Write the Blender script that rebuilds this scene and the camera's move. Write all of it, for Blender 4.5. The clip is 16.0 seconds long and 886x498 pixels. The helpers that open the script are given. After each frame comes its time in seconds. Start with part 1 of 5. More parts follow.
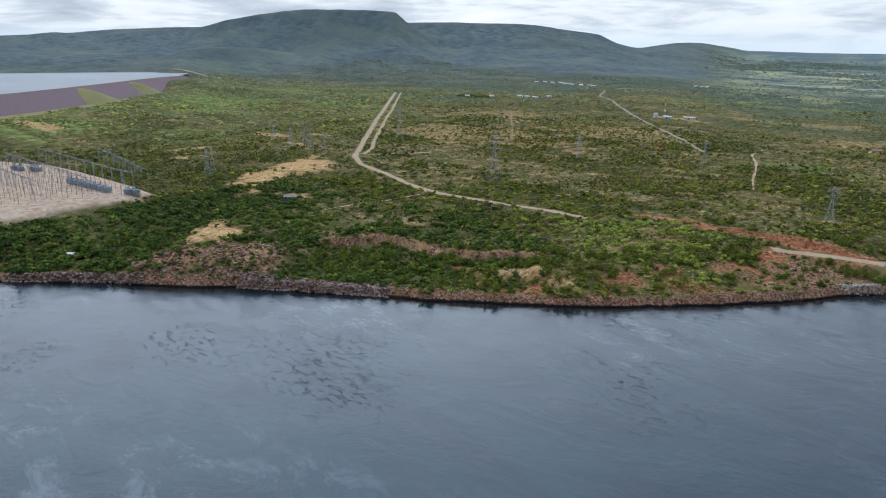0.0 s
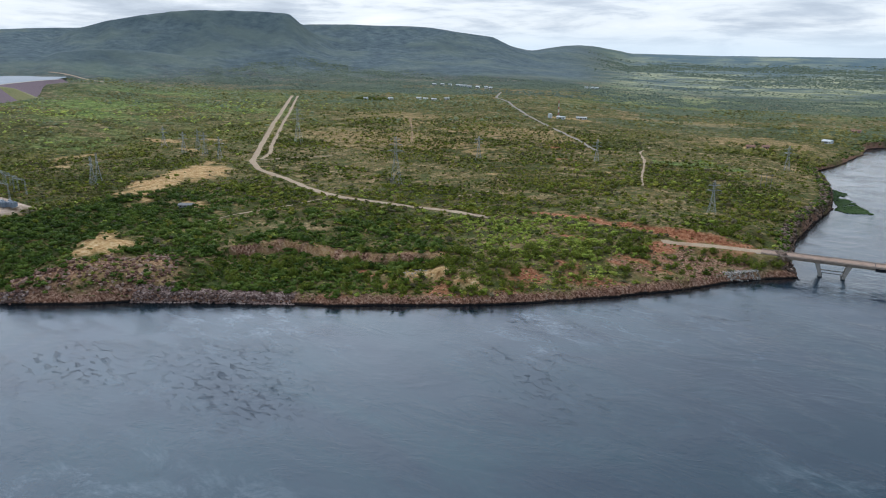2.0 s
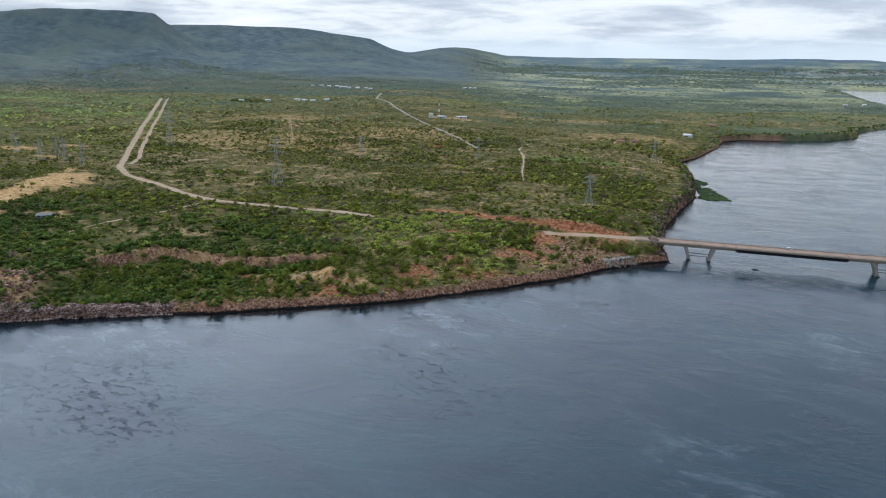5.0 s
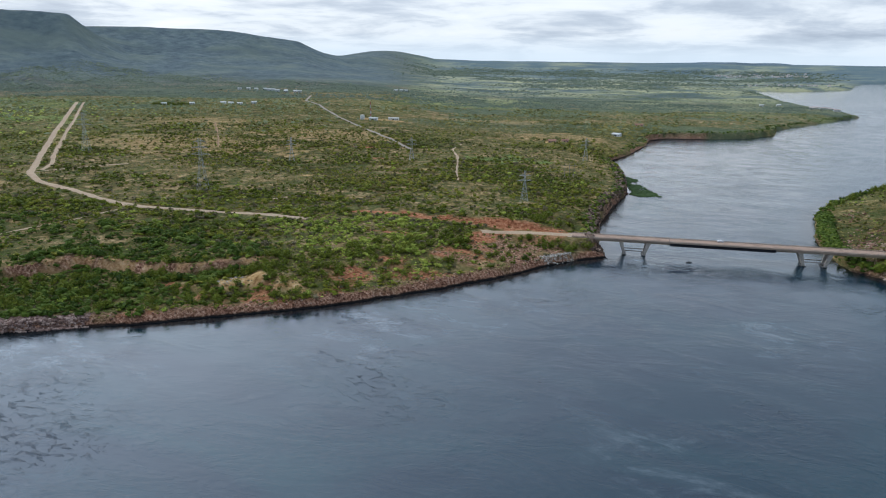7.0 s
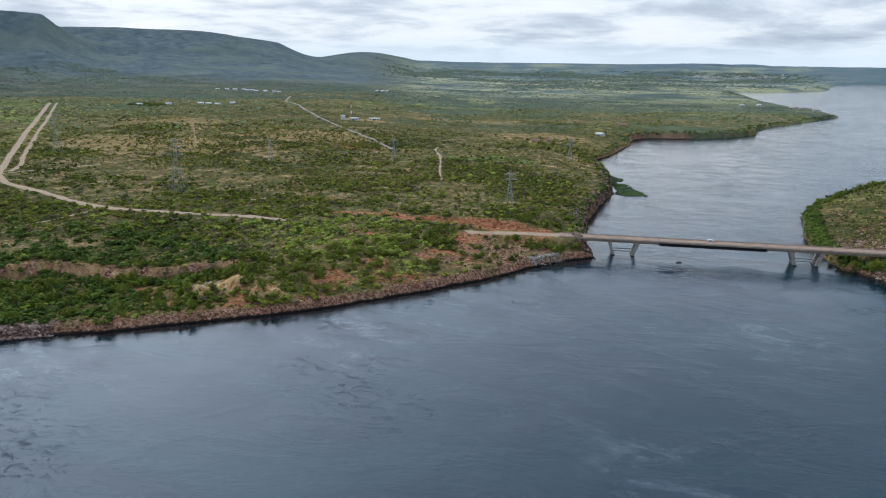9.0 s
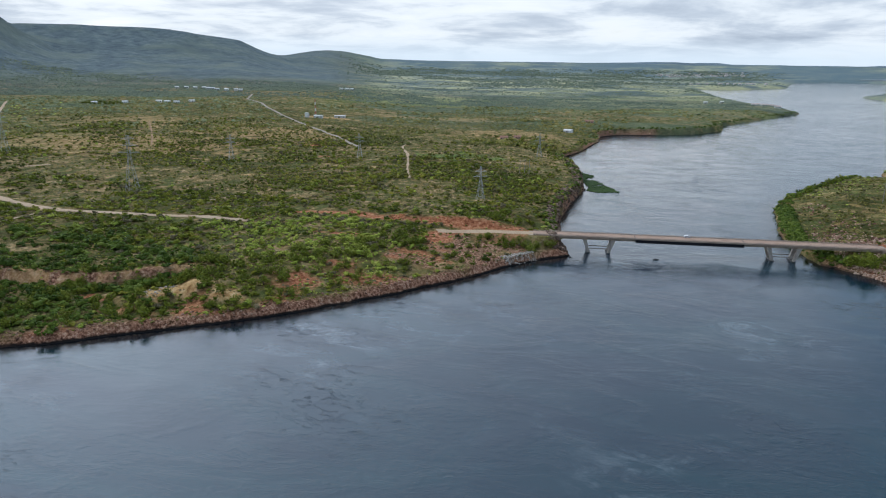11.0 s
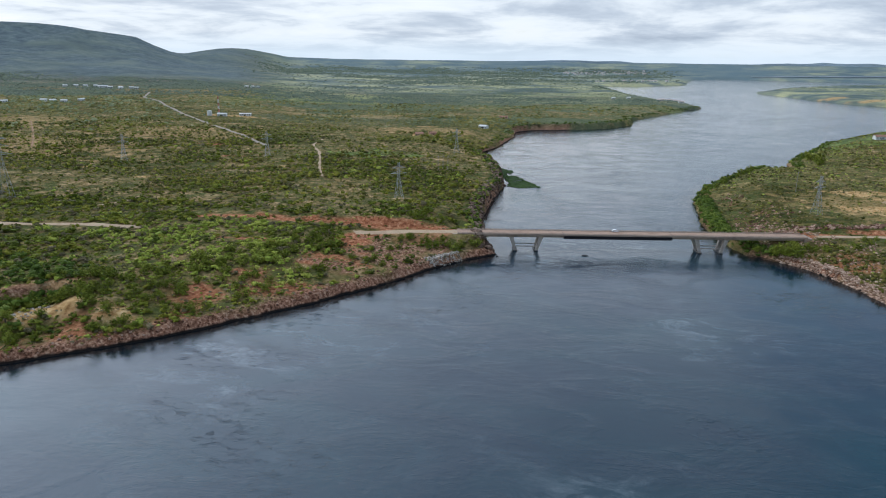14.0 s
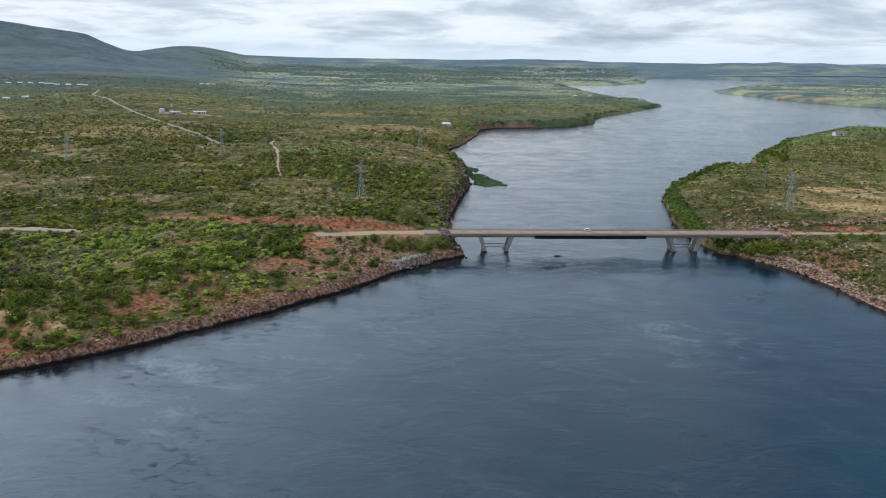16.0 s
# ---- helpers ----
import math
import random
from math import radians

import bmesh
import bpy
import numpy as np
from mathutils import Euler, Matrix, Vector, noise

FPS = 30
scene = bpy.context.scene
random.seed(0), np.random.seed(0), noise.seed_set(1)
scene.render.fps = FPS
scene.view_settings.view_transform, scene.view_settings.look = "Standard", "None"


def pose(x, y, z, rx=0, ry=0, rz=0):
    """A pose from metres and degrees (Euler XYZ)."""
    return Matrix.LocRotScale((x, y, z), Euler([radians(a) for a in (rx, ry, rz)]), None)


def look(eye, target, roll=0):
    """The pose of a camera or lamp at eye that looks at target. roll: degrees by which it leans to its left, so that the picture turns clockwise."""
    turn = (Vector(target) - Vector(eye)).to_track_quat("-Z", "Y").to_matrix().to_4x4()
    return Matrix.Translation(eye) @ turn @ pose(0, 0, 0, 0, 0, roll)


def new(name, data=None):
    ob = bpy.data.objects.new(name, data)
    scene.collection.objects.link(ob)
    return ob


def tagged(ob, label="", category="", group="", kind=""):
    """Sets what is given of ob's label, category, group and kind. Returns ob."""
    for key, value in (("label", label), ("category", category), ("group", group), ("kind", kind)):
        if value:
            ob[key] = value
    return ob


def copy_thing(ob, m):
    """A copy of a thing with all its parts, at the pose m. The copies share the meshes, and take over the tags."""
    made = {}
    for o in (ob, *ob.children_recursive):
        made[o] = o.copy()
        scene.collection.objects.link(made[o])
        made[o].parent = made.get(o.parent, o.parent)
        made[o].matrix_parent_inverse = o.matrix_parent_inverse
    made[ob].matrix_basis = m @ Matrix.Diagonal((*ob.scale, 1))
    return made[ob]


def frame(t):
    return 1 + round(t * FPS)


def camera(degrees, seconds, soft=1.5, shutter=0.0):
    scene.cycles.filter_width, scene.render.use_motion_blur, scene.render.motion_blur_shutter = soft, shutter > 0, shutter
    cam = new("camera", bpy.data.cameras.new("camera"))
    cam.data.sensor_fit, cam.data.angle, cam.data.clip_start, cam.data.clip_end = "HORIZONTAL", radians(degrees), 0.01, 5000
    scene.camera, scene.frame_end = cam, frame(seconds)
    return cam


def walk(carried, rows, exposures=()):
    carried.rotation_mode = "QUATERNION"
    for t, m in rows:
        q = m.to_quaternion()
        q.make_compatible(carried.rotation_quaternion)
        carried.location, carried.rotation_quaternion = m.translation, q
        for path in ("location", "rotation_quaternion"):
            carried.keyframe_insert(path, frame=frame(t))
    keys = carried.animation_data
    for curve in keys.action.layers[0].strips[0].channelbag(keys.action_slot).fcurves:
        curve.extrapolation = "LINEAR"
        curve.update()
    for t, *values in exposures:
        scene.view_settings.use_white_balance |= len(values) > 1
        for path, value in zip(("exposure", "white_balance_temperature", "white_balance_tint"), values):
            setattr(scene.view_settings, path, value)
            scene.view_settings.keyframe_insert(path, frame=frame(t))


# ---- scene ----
cam = camera(64.98, 16.0, soft=1.05)
PATH = [
    (0, pose(0.00, -0.00, 120.00, 73.500, -0.290, 43.611)),
    (0.5, pose(0.01, -0.20, 120.16, 73.535, -0.268, 41.616)),
    (1, pose(0.03, -0.22, 120.27, 73.594, -0.318, 39.640)),
    (1.5, pose(0.01, -0.41, 120.35, 73.657, -0.334, 37.571)),
    (2, pose(-0.05, -0.51, 120.26, 73.723, -0.412, 35.445)),
    (2.5, pose(-0.40, -0.55, 120.20, 73.781, -0.464, 33.350)),
    (3, pose(-0.69, -0.47, 120.11, 73.856, -0.513, 31.533)),
    (3.5, pose(-0.83, -0.40, 119.73, 73.943, -0.551, 30.191)),
    (4, pose(-0.84, -0.32, 119.13, 73.939, -0.523, 28.855)),
    (6.5, pose(-4.47, 6.41, 113.62, 74.234, -0.572, 21.369)),
    (7, pose(-5.81, 8.63, 112.70, 74.341, -0.579, 20.252)),
    (7.5, pose(-7.19, 10.89, 111.64, 74.453, -0.613, 19.621)),
    (8, pose(-8.52, 13.40, 110.83, 74.498, -0.574, 19.505)),
    (8.5, pose(-9.73, 16.40, 110.05, 74.485, -0.592, 19.180)),
    (9, pose(-11.11, 19.31, 109.16, 74.498, -0.591, 18.706)),
    (11.5, pose(-19.01, 37.03, 104.20, 74.446, -0.648, 14.967)),
    (12, pose(-20.29, 40.88, 103.33, 74.441, -0.650, 13.910)),
    (12.5, pose(-21.85, 44.97, 102.45, 74.447, -0.644, 12.627)),
    (13, pose(-23.34, 49.11, 101.32, 74.483, -0.656, 11.335)),
    (13.5, pose(-24.69, 53.34, 100.35, 74.482, -0.683, 9.975)),
    (14, pose(-26.18, 57.72, 99.25, 74.477, -0.685, 8.704)),
    (14.5, pose(-27.44, 62.03, 98.28, 74.460, -0.702, 7.888)),
    (15, pose(-28.44, 66.34, 97.36, 74.445, -0.725, 7.179)),
    (15.5, pose(-29.72, 70.54, 96.41, 74.469, -0.776, 6.395)),
    (16, pose(-30.63, 74.84, 95.62, 74.455, -0.828, 5.535)),
]
walk(cam, PATH, exposures=[(0, 0.10, 6000, 8), (16, 0.08, 6000, 8)])

# ---- light: a bright overcast sky, the sun veiled by cloud ahead and to the left ----
SUN_AZ, SUN_EL = radians(60), radians(38)          # azimuth to the left of +y
SUN_DIR = Vector((-math.sin(SUN_AZ) * math.cos(SUN_EL), math.cos(SUN_AZ) * math.cos(SUN_EL), math.sin(SUN_EL)))
sun = new("sun", bpy.data.lights.new("sun", "SUN"))
sun.data.energy, sun.data.angle, sun.data.color = 0.95, radians(135), (1.0, 0.89, 0.74)
sun.matrix_world = look(SUN_DIR * 1000, (0, 0, 0))


def nd(tree, kind, inputs=(), **attrs):
    """A node with attributes and inputs (sockets are linked, values set)."""
    n = tree.nodes.new(kind)
    for k, v in attrs.items():
        setattr(n, k, v)
    for key, v in (inputs.items() if isinstance(inputs, dict) else enumerate(inputs)):
        if v is None:
            continue
        if isinstance(v, bpy.types.NodeSocket):
            tree.links.new(v, n.inputs[key])
        else:
            n.inputs[key].default_value = v
    return n


def ramp(tree, fac, stops, mode="LINEAR"):
    n = nd(tree, "ShaderNodeValToRGB", {"Fac": fac})
    n.color_ramp.interpolation = mode
    e = n.color_ramp.elements
    while len(e) < len(stops):
        e.new(0.5)
    for el, (p, c) in zip(e, stops):
        el.position, el.color = p, (*c, 1) if len(c) == 3 else c
    return n.outputs["Color"]


def mth(tree, op, a, b=None, c=None, clamp=False):
    return nd(tree, "ShaderNodeMath", (a, b, c), operation=op, use_clamp=clamp).outputs[0]


def mixc(tree, fac, a, b, blend="MIX"):
    n = nd(tree, "ShaderNodeMix", data_type="RGBA", blend_type=blend)
    for sock, v in ((n.inputs[0], fac), (n.inputs[6], a), (n.inputs[7], b)):
        if isinstance(v, bpy.types.NodeSocket):
            tree.links.new(v, sock)
        else:
            sock.default_value = (*v, 1) if isinstance(v, tuple) and len(v) == 3 else v
    return n.outputs[2]


world = bpy.data.worlds.new("overcast_sky")
scene.world = world
world.use_nodes = True
wt = world.node_tree
wt.nodes.clear()
sky = nd(wt, "ShaderNodeTexSky", sky_type="NISHITA", sun_disc=False, sun_elevation=SUN_EL, sun_rotation=-SUN_AZ,
         altitude=300, air_density=1.0, dust_density=1.5)
geo = nd(wt, "ShaderNodeTexCoord").outputs["Generated"]
sep = nd(wt, "ShaderNodeSeparateXYZ", (geo,))
zz = mth(wt, "MAXIMUM", sep.outputs[2], 0.0)
low = mth(wt, "ADD", zz, 0.14)
plane = nd(wt, "ShaderNodeCombineXYZ", (mth(wt, "DIVIDE", sep.outputs[0], low), mth(wt, "DIVIDE", sep.outputs[1], low), 0.0)).outputs[0]
puffs = nd(wt, "ShaderNodeTexNoise", {"Vector": plane, "Scale": 0.95, "Detail": 8.0, "Roughness": 0.58, "Distortion": 0.3}).outputs["Fac"]
banks = nd(wt, "ShaderNodeTexNoise", {"Vector": plane, "Scale": 0.26, "Detail": 3.0, "Roughness": 0.5}).outputs["Fac"]
thick = mth(wt, "ADD", mth(wt, "MULTIPLY", puffs, 0.7), mth(wt, "MULTIPLY", banks, 0.3))
cloud = ramp(wt, thick, [(0.38, (0.93, 0.94, 0.94)), (0.47, (0.82, 0.85, 0.88)), (0.54, (0.58, 0.63, 0.70)), (0.64, (0.38, 0.43, 0.51))])
# the deck is more even overhead
even = nd(wt, "ShaderNodeMapRange", {"Value": zz, "From Min": 0.12, "From Max": 0.45, "To Min": 0.0, "To Max": 0.72}).outputs[0]
cloud = mixc(wt, even, cloud, (0.70, 0.76, 0.83))
# brighter towards the veiled sun, dimmer and bluer away from it and overhead
toward = nd(wt, "ShaderNodeVectorMath", (geo, tuple(SUN_DIR)), operation="DOT_PRODUCT").outputs["Value"]
lobe = mth(wt, "MULTIPLY", mth(wt, "POWER", mth(wt, "MAXIMUM", toward, 0.0), 4.0), nd(wt, "ShaderNodeMapRange", {"Value": zz, "From Min": 0.04, "From Max": 0.4}).outputs[0])
glow = mth(wt, "MULTIPLY_ADD", lobe, 3.0, 1.0)
warm = mth(wt, "MULTIPLY_ADD", lobe, 4.0, 1.0)
cool = mth(wt, "MULTIPLY_ADD", lobe, 2.3, 1.0)
away = mth(wt, "MULTIPLY", nd(wt, "ShaderNodeMapRange", {"Value": toward, "From Min": 0.98, "From Max": 0.1, "To Min": 0.0, "To Max": 0.44}).outputs[0],
           nd(wt, "ShaderNodeMapRange", {"Value": zz, "From Min": 0.10, "From Max": 0.55}).outputs[0])
glow, warm, cool = [mth(wt, "MULTIPLY", v, mth(wt, "SUBTRACT", 1.0, away)) for v in (glow, warm, cool)]
cloud = mixc(wt, 1.0, cloud, nd(wt, "ShaderNodeCombineColor", (warm, glow, cool)).outputs[0], "MULTIPLY")
blue = nd(wt, "ShaderNodeMix", data_type="RGBA", blend_type="MULTIPLY")
blue.inputs[0].default_value = 1.0
wt.links.new(sky.outputs[0], blue.inputs[6])
blue.inputs[7].default_value = (0.10, 0.10, 0.10, 1)
cover = nd(wt, "ShaderNodeMapRange", {"Value": thick, "From Min": 0.30, "From Max": 0.42, "To Min": 0.72, "To Max": 0.97}).outputs[0]
above = mixc(wt, cover, blue.outputs[2], cloud)
# the cloud deck is bluer overhead than along the horizon
high = nd(wt, "ShaderNodeMapRange", {"Value": zz, "From Min": 0.10, "From Max": 0.32}).outputs[0]
above = mixc(wt, 1.0, above, mixc(wt, high, (1.0, 1.0, 1.0), (0.62, 0.775, 0.98)), "MULTIPLY")
veil = nd(wt, "ShaderNodeMapRange", {"Value": zz, "From Min": 0.0, "From Max": 0.028, "To Min": 0.85, "To Max": 0.0}).outputs[0]
final = mixc(wt, veil, above, (0.72, 0.80, 0.87))
nd(wt, "ShaderNodeOutputWorld", (nd(wt, "ShaderNodeBackground", (final, 1.0)).outputs[0],))


# ---- materials ----
def material(name):
    m = bpy.data.materials.new(name)
    m.use_nodes = True
    m.node_tree.nodes.clear()
    return m, m.node_tree


def finish(t, colour, rough=0.8, bump=None, bump_dist=0.3, metal=0.0, spec=0.3, **more):
    p = nd(t, "ShaderNodeBsdfPrincipled", {"Base Color": colour if not isinstance(colour, tuple) else (*colour, 1), "Roughness": rough,
                                           "Metallic": metal, "Specular IOR Level": spec, **more})
    if bump is not None:
        b = nd(t, "ShaderNodeBump", {"Height": bump, "Strength": 1.0, "Distance": bump_dist})
        t.links.new(b.outputs[0], p.inputs["Normal"])
    nd(t, "ShaderNodeOutputMaterial", (p.outputs[0],))


def where(t):
    return nd(t, "ShaderNodeNewGeometry").outputs["Position"]


def grain(t, scale, detail=4.0, rough=0.55, vec=None, dist=0.0):
    return nd(t, "ShaderNodeTexNoise", {"Vector": vec or where(t), "Scale": scale, "Detail": detail, "Roughness": rough, "Distortion": dist}).outputs["Fac"]


def band(t, v, lo, hi, a=0.0, b=1.0):
    return nd(t, "ShaderNodeMapRange", {"Value": v, "From Min": lo, "From Max": hi, "To Min": a, "To Max": b}).outputs[0]


def mottled(name, dark, light, scale=1.0, rough=0.8, metal=0.0, bump=0.02, spec=0.3, stain=None):
    """A plain surface with fine grain and broad stains."""
    m, t = material(name)
    c = mixc(t, band(t, grain(t, 6 * scale), 0.3, 0.7), dark, light)
    c = mixc(t, band(t, grain(t, 0.7 * scale, 5), 0.48, 0.72, 0, 0.6), c, stain or tuple(v * 0.6 for v in dark))
    finish(t, c, rough, grain(t, 12 * scale), bump, metal, spec)
    return m


def leaf_material(name, stops):
    """Foliage: a tint of its own for each bush, varied from spray to spray and from zone to zone."""
    m, t = material(name)
    rnd = nd(t, "ShaderNodeNewGeometry").outputs["Random Per Island"]
    bush = nd(t, "ShaderNodeAttribute", attribute_name="tint").outputs["Fac"]
    v = mth(t, "ADD", mth(t, "MULTIPLY", bush, 0.50), mth(t, "MULTIPLY", rnd, 0.20))
    v = mth(t, "ADD", v, band(t, grain(t, 0.012, 3), 0.35, 0.65, 0, 0.3))
    c = ramp(t, v, stops)
    c = mixc(t, band(t, grain(t, 1.1, 3, 0.65), 0.46, 0.66, 0, 0.45), c, (0.022, 0.030, 0.008))
    finish(t, c, 0.75, grain(t, 3.5, 3), 0.16, 0, 0.08)
    return m


LEAF = leaf_material("scrub_leaves", [(0.0, (0.030, 0.042, 0.005)), (0.3, (0.088, 0.110, 0.011)), (0.55, (0.175, 0.190, 0.019)),
                                      (0.75, (0.262, 0.250, 0.030)), (1.0, (0.370, 0.290, 0.060))])
TREE_LEAF = leaf_material("thorn_tree_leaves", [(0.0, (0.085, 0.112, 0.012)), (0.35, (0.150, 0.182, 0.020)), (0.7, (0.220, 0.240, 0.030)), (1.0, (0.300, 0.285, 0.055))])
LEAF_MID = leaf_material("olive_scrub_leaves", [(0.0, (0.047, 0.052, 0.012)), (0.35, (0.107, 0.106, 0.022)), (0.7, (0.201, 0.173, 0.040)), (1.0, (0.327, 0.240, 0.079))])
# far foliage, paler and bluer: haze is put into these two leaf colours
LEAF_FAR_HAZE = leaf_material("hazy_far_leaves", [(0.0, (0.105, 0.140, 0.071)), (0.4, (0.160, 0.192, 0.091)), (0.7, (0.229, 0.242, 0.110)), (1.0, (0.310, 0.297, 0.148))])
LEAF_HILL_HAZE = leaf_material("hazy_hill_leaves", [(0.0, (0.079, 0.106, 0.079)), (0.5, (0.131, 0.160, 0.106)), (1.0, (0.210, 0.232, 0.138))])
LEAF_LUSH = leaf_material("vivid_scrub_leaves", [(0.0, (0.19, 0.24, 0.034)), (0.4, (0.30, 0.36, 0.05)), (0.75, (0.42, 0.44, 0.075)), (1.0, (0.50, 0.48, 0.14))])
LEAF_DRY = leaf_material("grey_brown_twigs", [(0.0, (0.085, 0.072, 0.038)), (0.5, (0.155, 0.128, 0.066)), (1.0, (0.25, 0.200, 0.110))])
LEAF_DEEP = leaf_material("deep_green_leaves", [(0.0, (0.018, 0.032, 0.005)), (0.3, (0.048, 0.080, 0.010)), (0.6, (0.100, 0.145, 0.018)), (1.0, (0.21, 0.235, 0.04))])
BARK = mottled("bark", (0.09, 0.065, 0.045), (0.17, 0.13, 0.1), 3)


def ground_material():
    m, t = material("semi_arid_ground")
    at = lambda n: nd(t, "ShaderNodeAttribute", attribute_name=n).outputs["Fac"]
    pos = where(t)
    fine, mid, broad = grain(t, 1.1, 6, 0.6), grain(t, 0.085, 7, 0.68, None, 0.4), grain(t, 0.013, 6, 0.62)
    green = ramp(t, mid, [(0.40, (0.041, 0.038, 0.011)), (0.47, (0.073, 0.062, 0.018)), (0.54, (0.146, 0.105, 0.035)), (0.63, (0.324, 0.210, 0.084))])
    dry = ramp(t, mid, [(0.39, (0.104, 0.084, 0.028)), (0.46, (0.199, 0.142, 0.054)), (0.53, (0.318, 0.211, 0.093)), (0.62, (0.509, 0.345, 0.182))])
    c = mixc(t, band(t, broad, 0.44, 0.6), green, dry)
    c = mixc(t, at("dry"), c, dry)
    lush = ramp(t, mid, [(0.38, (0.15, 0.22, 0.05)), (0.52, (0.26, 0.32, 0.085)), (0.64, (0.38, 0.37, 0.13))])
    c = mixc(t, at("lush"), c, lush)
    c = mixc(t, band(t, fine, 0.50, 0.72, 0, 0.45), c, (0.055, 0.070, 0.022))
    # low growth as separate dark tufts
    for scale, shade in ((0.09, (0.098, 0.122, 0.036)), (0.21, (0.072, 0.094, 0.026)), (0.45, (0.058, 0.078, 0.020))):
        warp = nd(t, "ShaderNodeVectorMath", (nd(t, "ShaderNodeTexNoise", {"Vector": pos, "Scale": scale * 2, "Detail": 2.0}).outputs["Color"], (0.9 / scale,) * 3, pos), operation="MULTIPLY_ADD").outputs[0]
        tuft = nd(t, "ShaderNodeTexVoronoi", {"Vector": warp, "Scale": scale, "Randomness": 1.0}, feature="F1").outputs["Distance"]
        c = mixc(t, mth(t, "MULTIPLY", band(t, tuft, 0.62, 0.34), band(t, grain(t, 0.03 + scale * 0.05, 3), 0.40, 0.56, 0.0, 0.7)), c, shade)
    # dark far belts: tree lines and cloud shadow, both put into the colour
    far_belt = mixc(t, band(t, grain(t, 0.05, 5, 0.65), 0.4, 0.6), (0.070, 0.102, 0.058), (0.125, 0.155, 0.085))
    c = mixc(t, at("belt"), c, far_belt)
    # far hillsides: distance haze is put into these blue grey colours
    hazy_wood = ramp(t, grain(t, 0.028, 8, 0.72), [(0.34, (0.069, 0.094, 0.107)), (0.5, (0.113, 0.144, 0.151)), (0.66, (0.172, 0.205, 0.190))])
    hazy_wood = mixc(t, band(t, grain(t, 0.0045, 5, 0.6), 0.46, 0.66, 0, 0.6), hazy_wood, (0.195, 0.220, 0.165))
    hazy_wood = mixc(t, band(t, grain(t, 0.0021, 4), 0.50, 0.64, 0, 0.45), hazy_wood, (0.075, 0.102, 0.100))
    c = mixc(t, at("hazy_wood"), c, hazy_wood)
    # far plain: haze and sunlit patches are put into the base colours
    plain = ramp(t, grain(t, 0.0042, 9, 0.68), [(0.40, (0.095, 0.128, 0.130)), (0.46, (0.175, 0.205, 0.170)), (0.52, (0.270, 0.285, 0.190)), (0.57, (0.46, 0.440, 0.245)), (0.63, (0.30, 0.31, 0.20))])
    # bluer with distance, as haze mixed into the colour
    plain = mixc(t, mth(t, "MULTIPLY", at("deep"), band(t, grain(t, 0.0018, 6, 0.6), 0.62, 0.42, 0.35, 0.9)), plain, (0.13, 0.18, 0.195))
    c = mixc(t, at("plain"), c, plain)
    soil = ramp(t, grain(t, 0.5, 6, 0.65), [(0.36, (0.20, 0.066, 0.030)), (0.5, (0.40, 0.155, 0.075)), (0.64, (0.58, 0.30, 0.165))])
    c = mixc(t, at("red"), c, soil)
    stone = grain(t, 0.8, 8, 0.7)
    rock = ramp(t, stone, [(0.37, (0.060, 0.026, 0.015)), (0.45, (0.21, 0.098, 0.058)), (0.53, (0.36, 0.190, 0.120)), (0.64, (0.62, 0.41, 0.28))])
    c = mixc(t, at("rock"), c, rock)
    sand = ramp(t, grain(t, 0.35, 7, 0.65), [(0.34, (0.28, 0.145, 0.052)), (0.45, (0.49, 0.285, 0.115)), (0.56, (0.62, 0.405, 0.185)), (0.68, (0.72, 0.535, 0.32))])
    c = mixc(t, at("sand"), c, sand)
    grey = ramp(t, grain(t, 0.25, 6), [(0.36, (0.46, 0.315, 0.215)), (0.5, (0.58, 0.425, 0.31)), (0.64, (0.67, 0.515, 0.39))])
    c = mixc(t, at("gravel"), c, grey)
    # rock at the waterline: wet, with the undercut's shade in the near-black colour
    wet = nd(t, "ShaderNodeSeparateXYZ", (pos,)).outputs[2]
    c = mixc(t, mth(t, "MULTIPLY", at("rock"), band(t, mth(t, "ADD", wet, mth(t, "MULTIPLY", grain(t, 0.4), 0.8)), 1.5, 0.9)), c, (0.016, 0.013, 0.012))
    h = mth(t, "ADD", mth(t, "MULTIPLY", grain(t, 0.9, 8, 0.7), 1.0), mth(t, "MULTIPLY", grain(t, 0.16, 4), 1.5))
    finish(t, c, 0.95, h, 1.0, 0, 0.05)
    return m


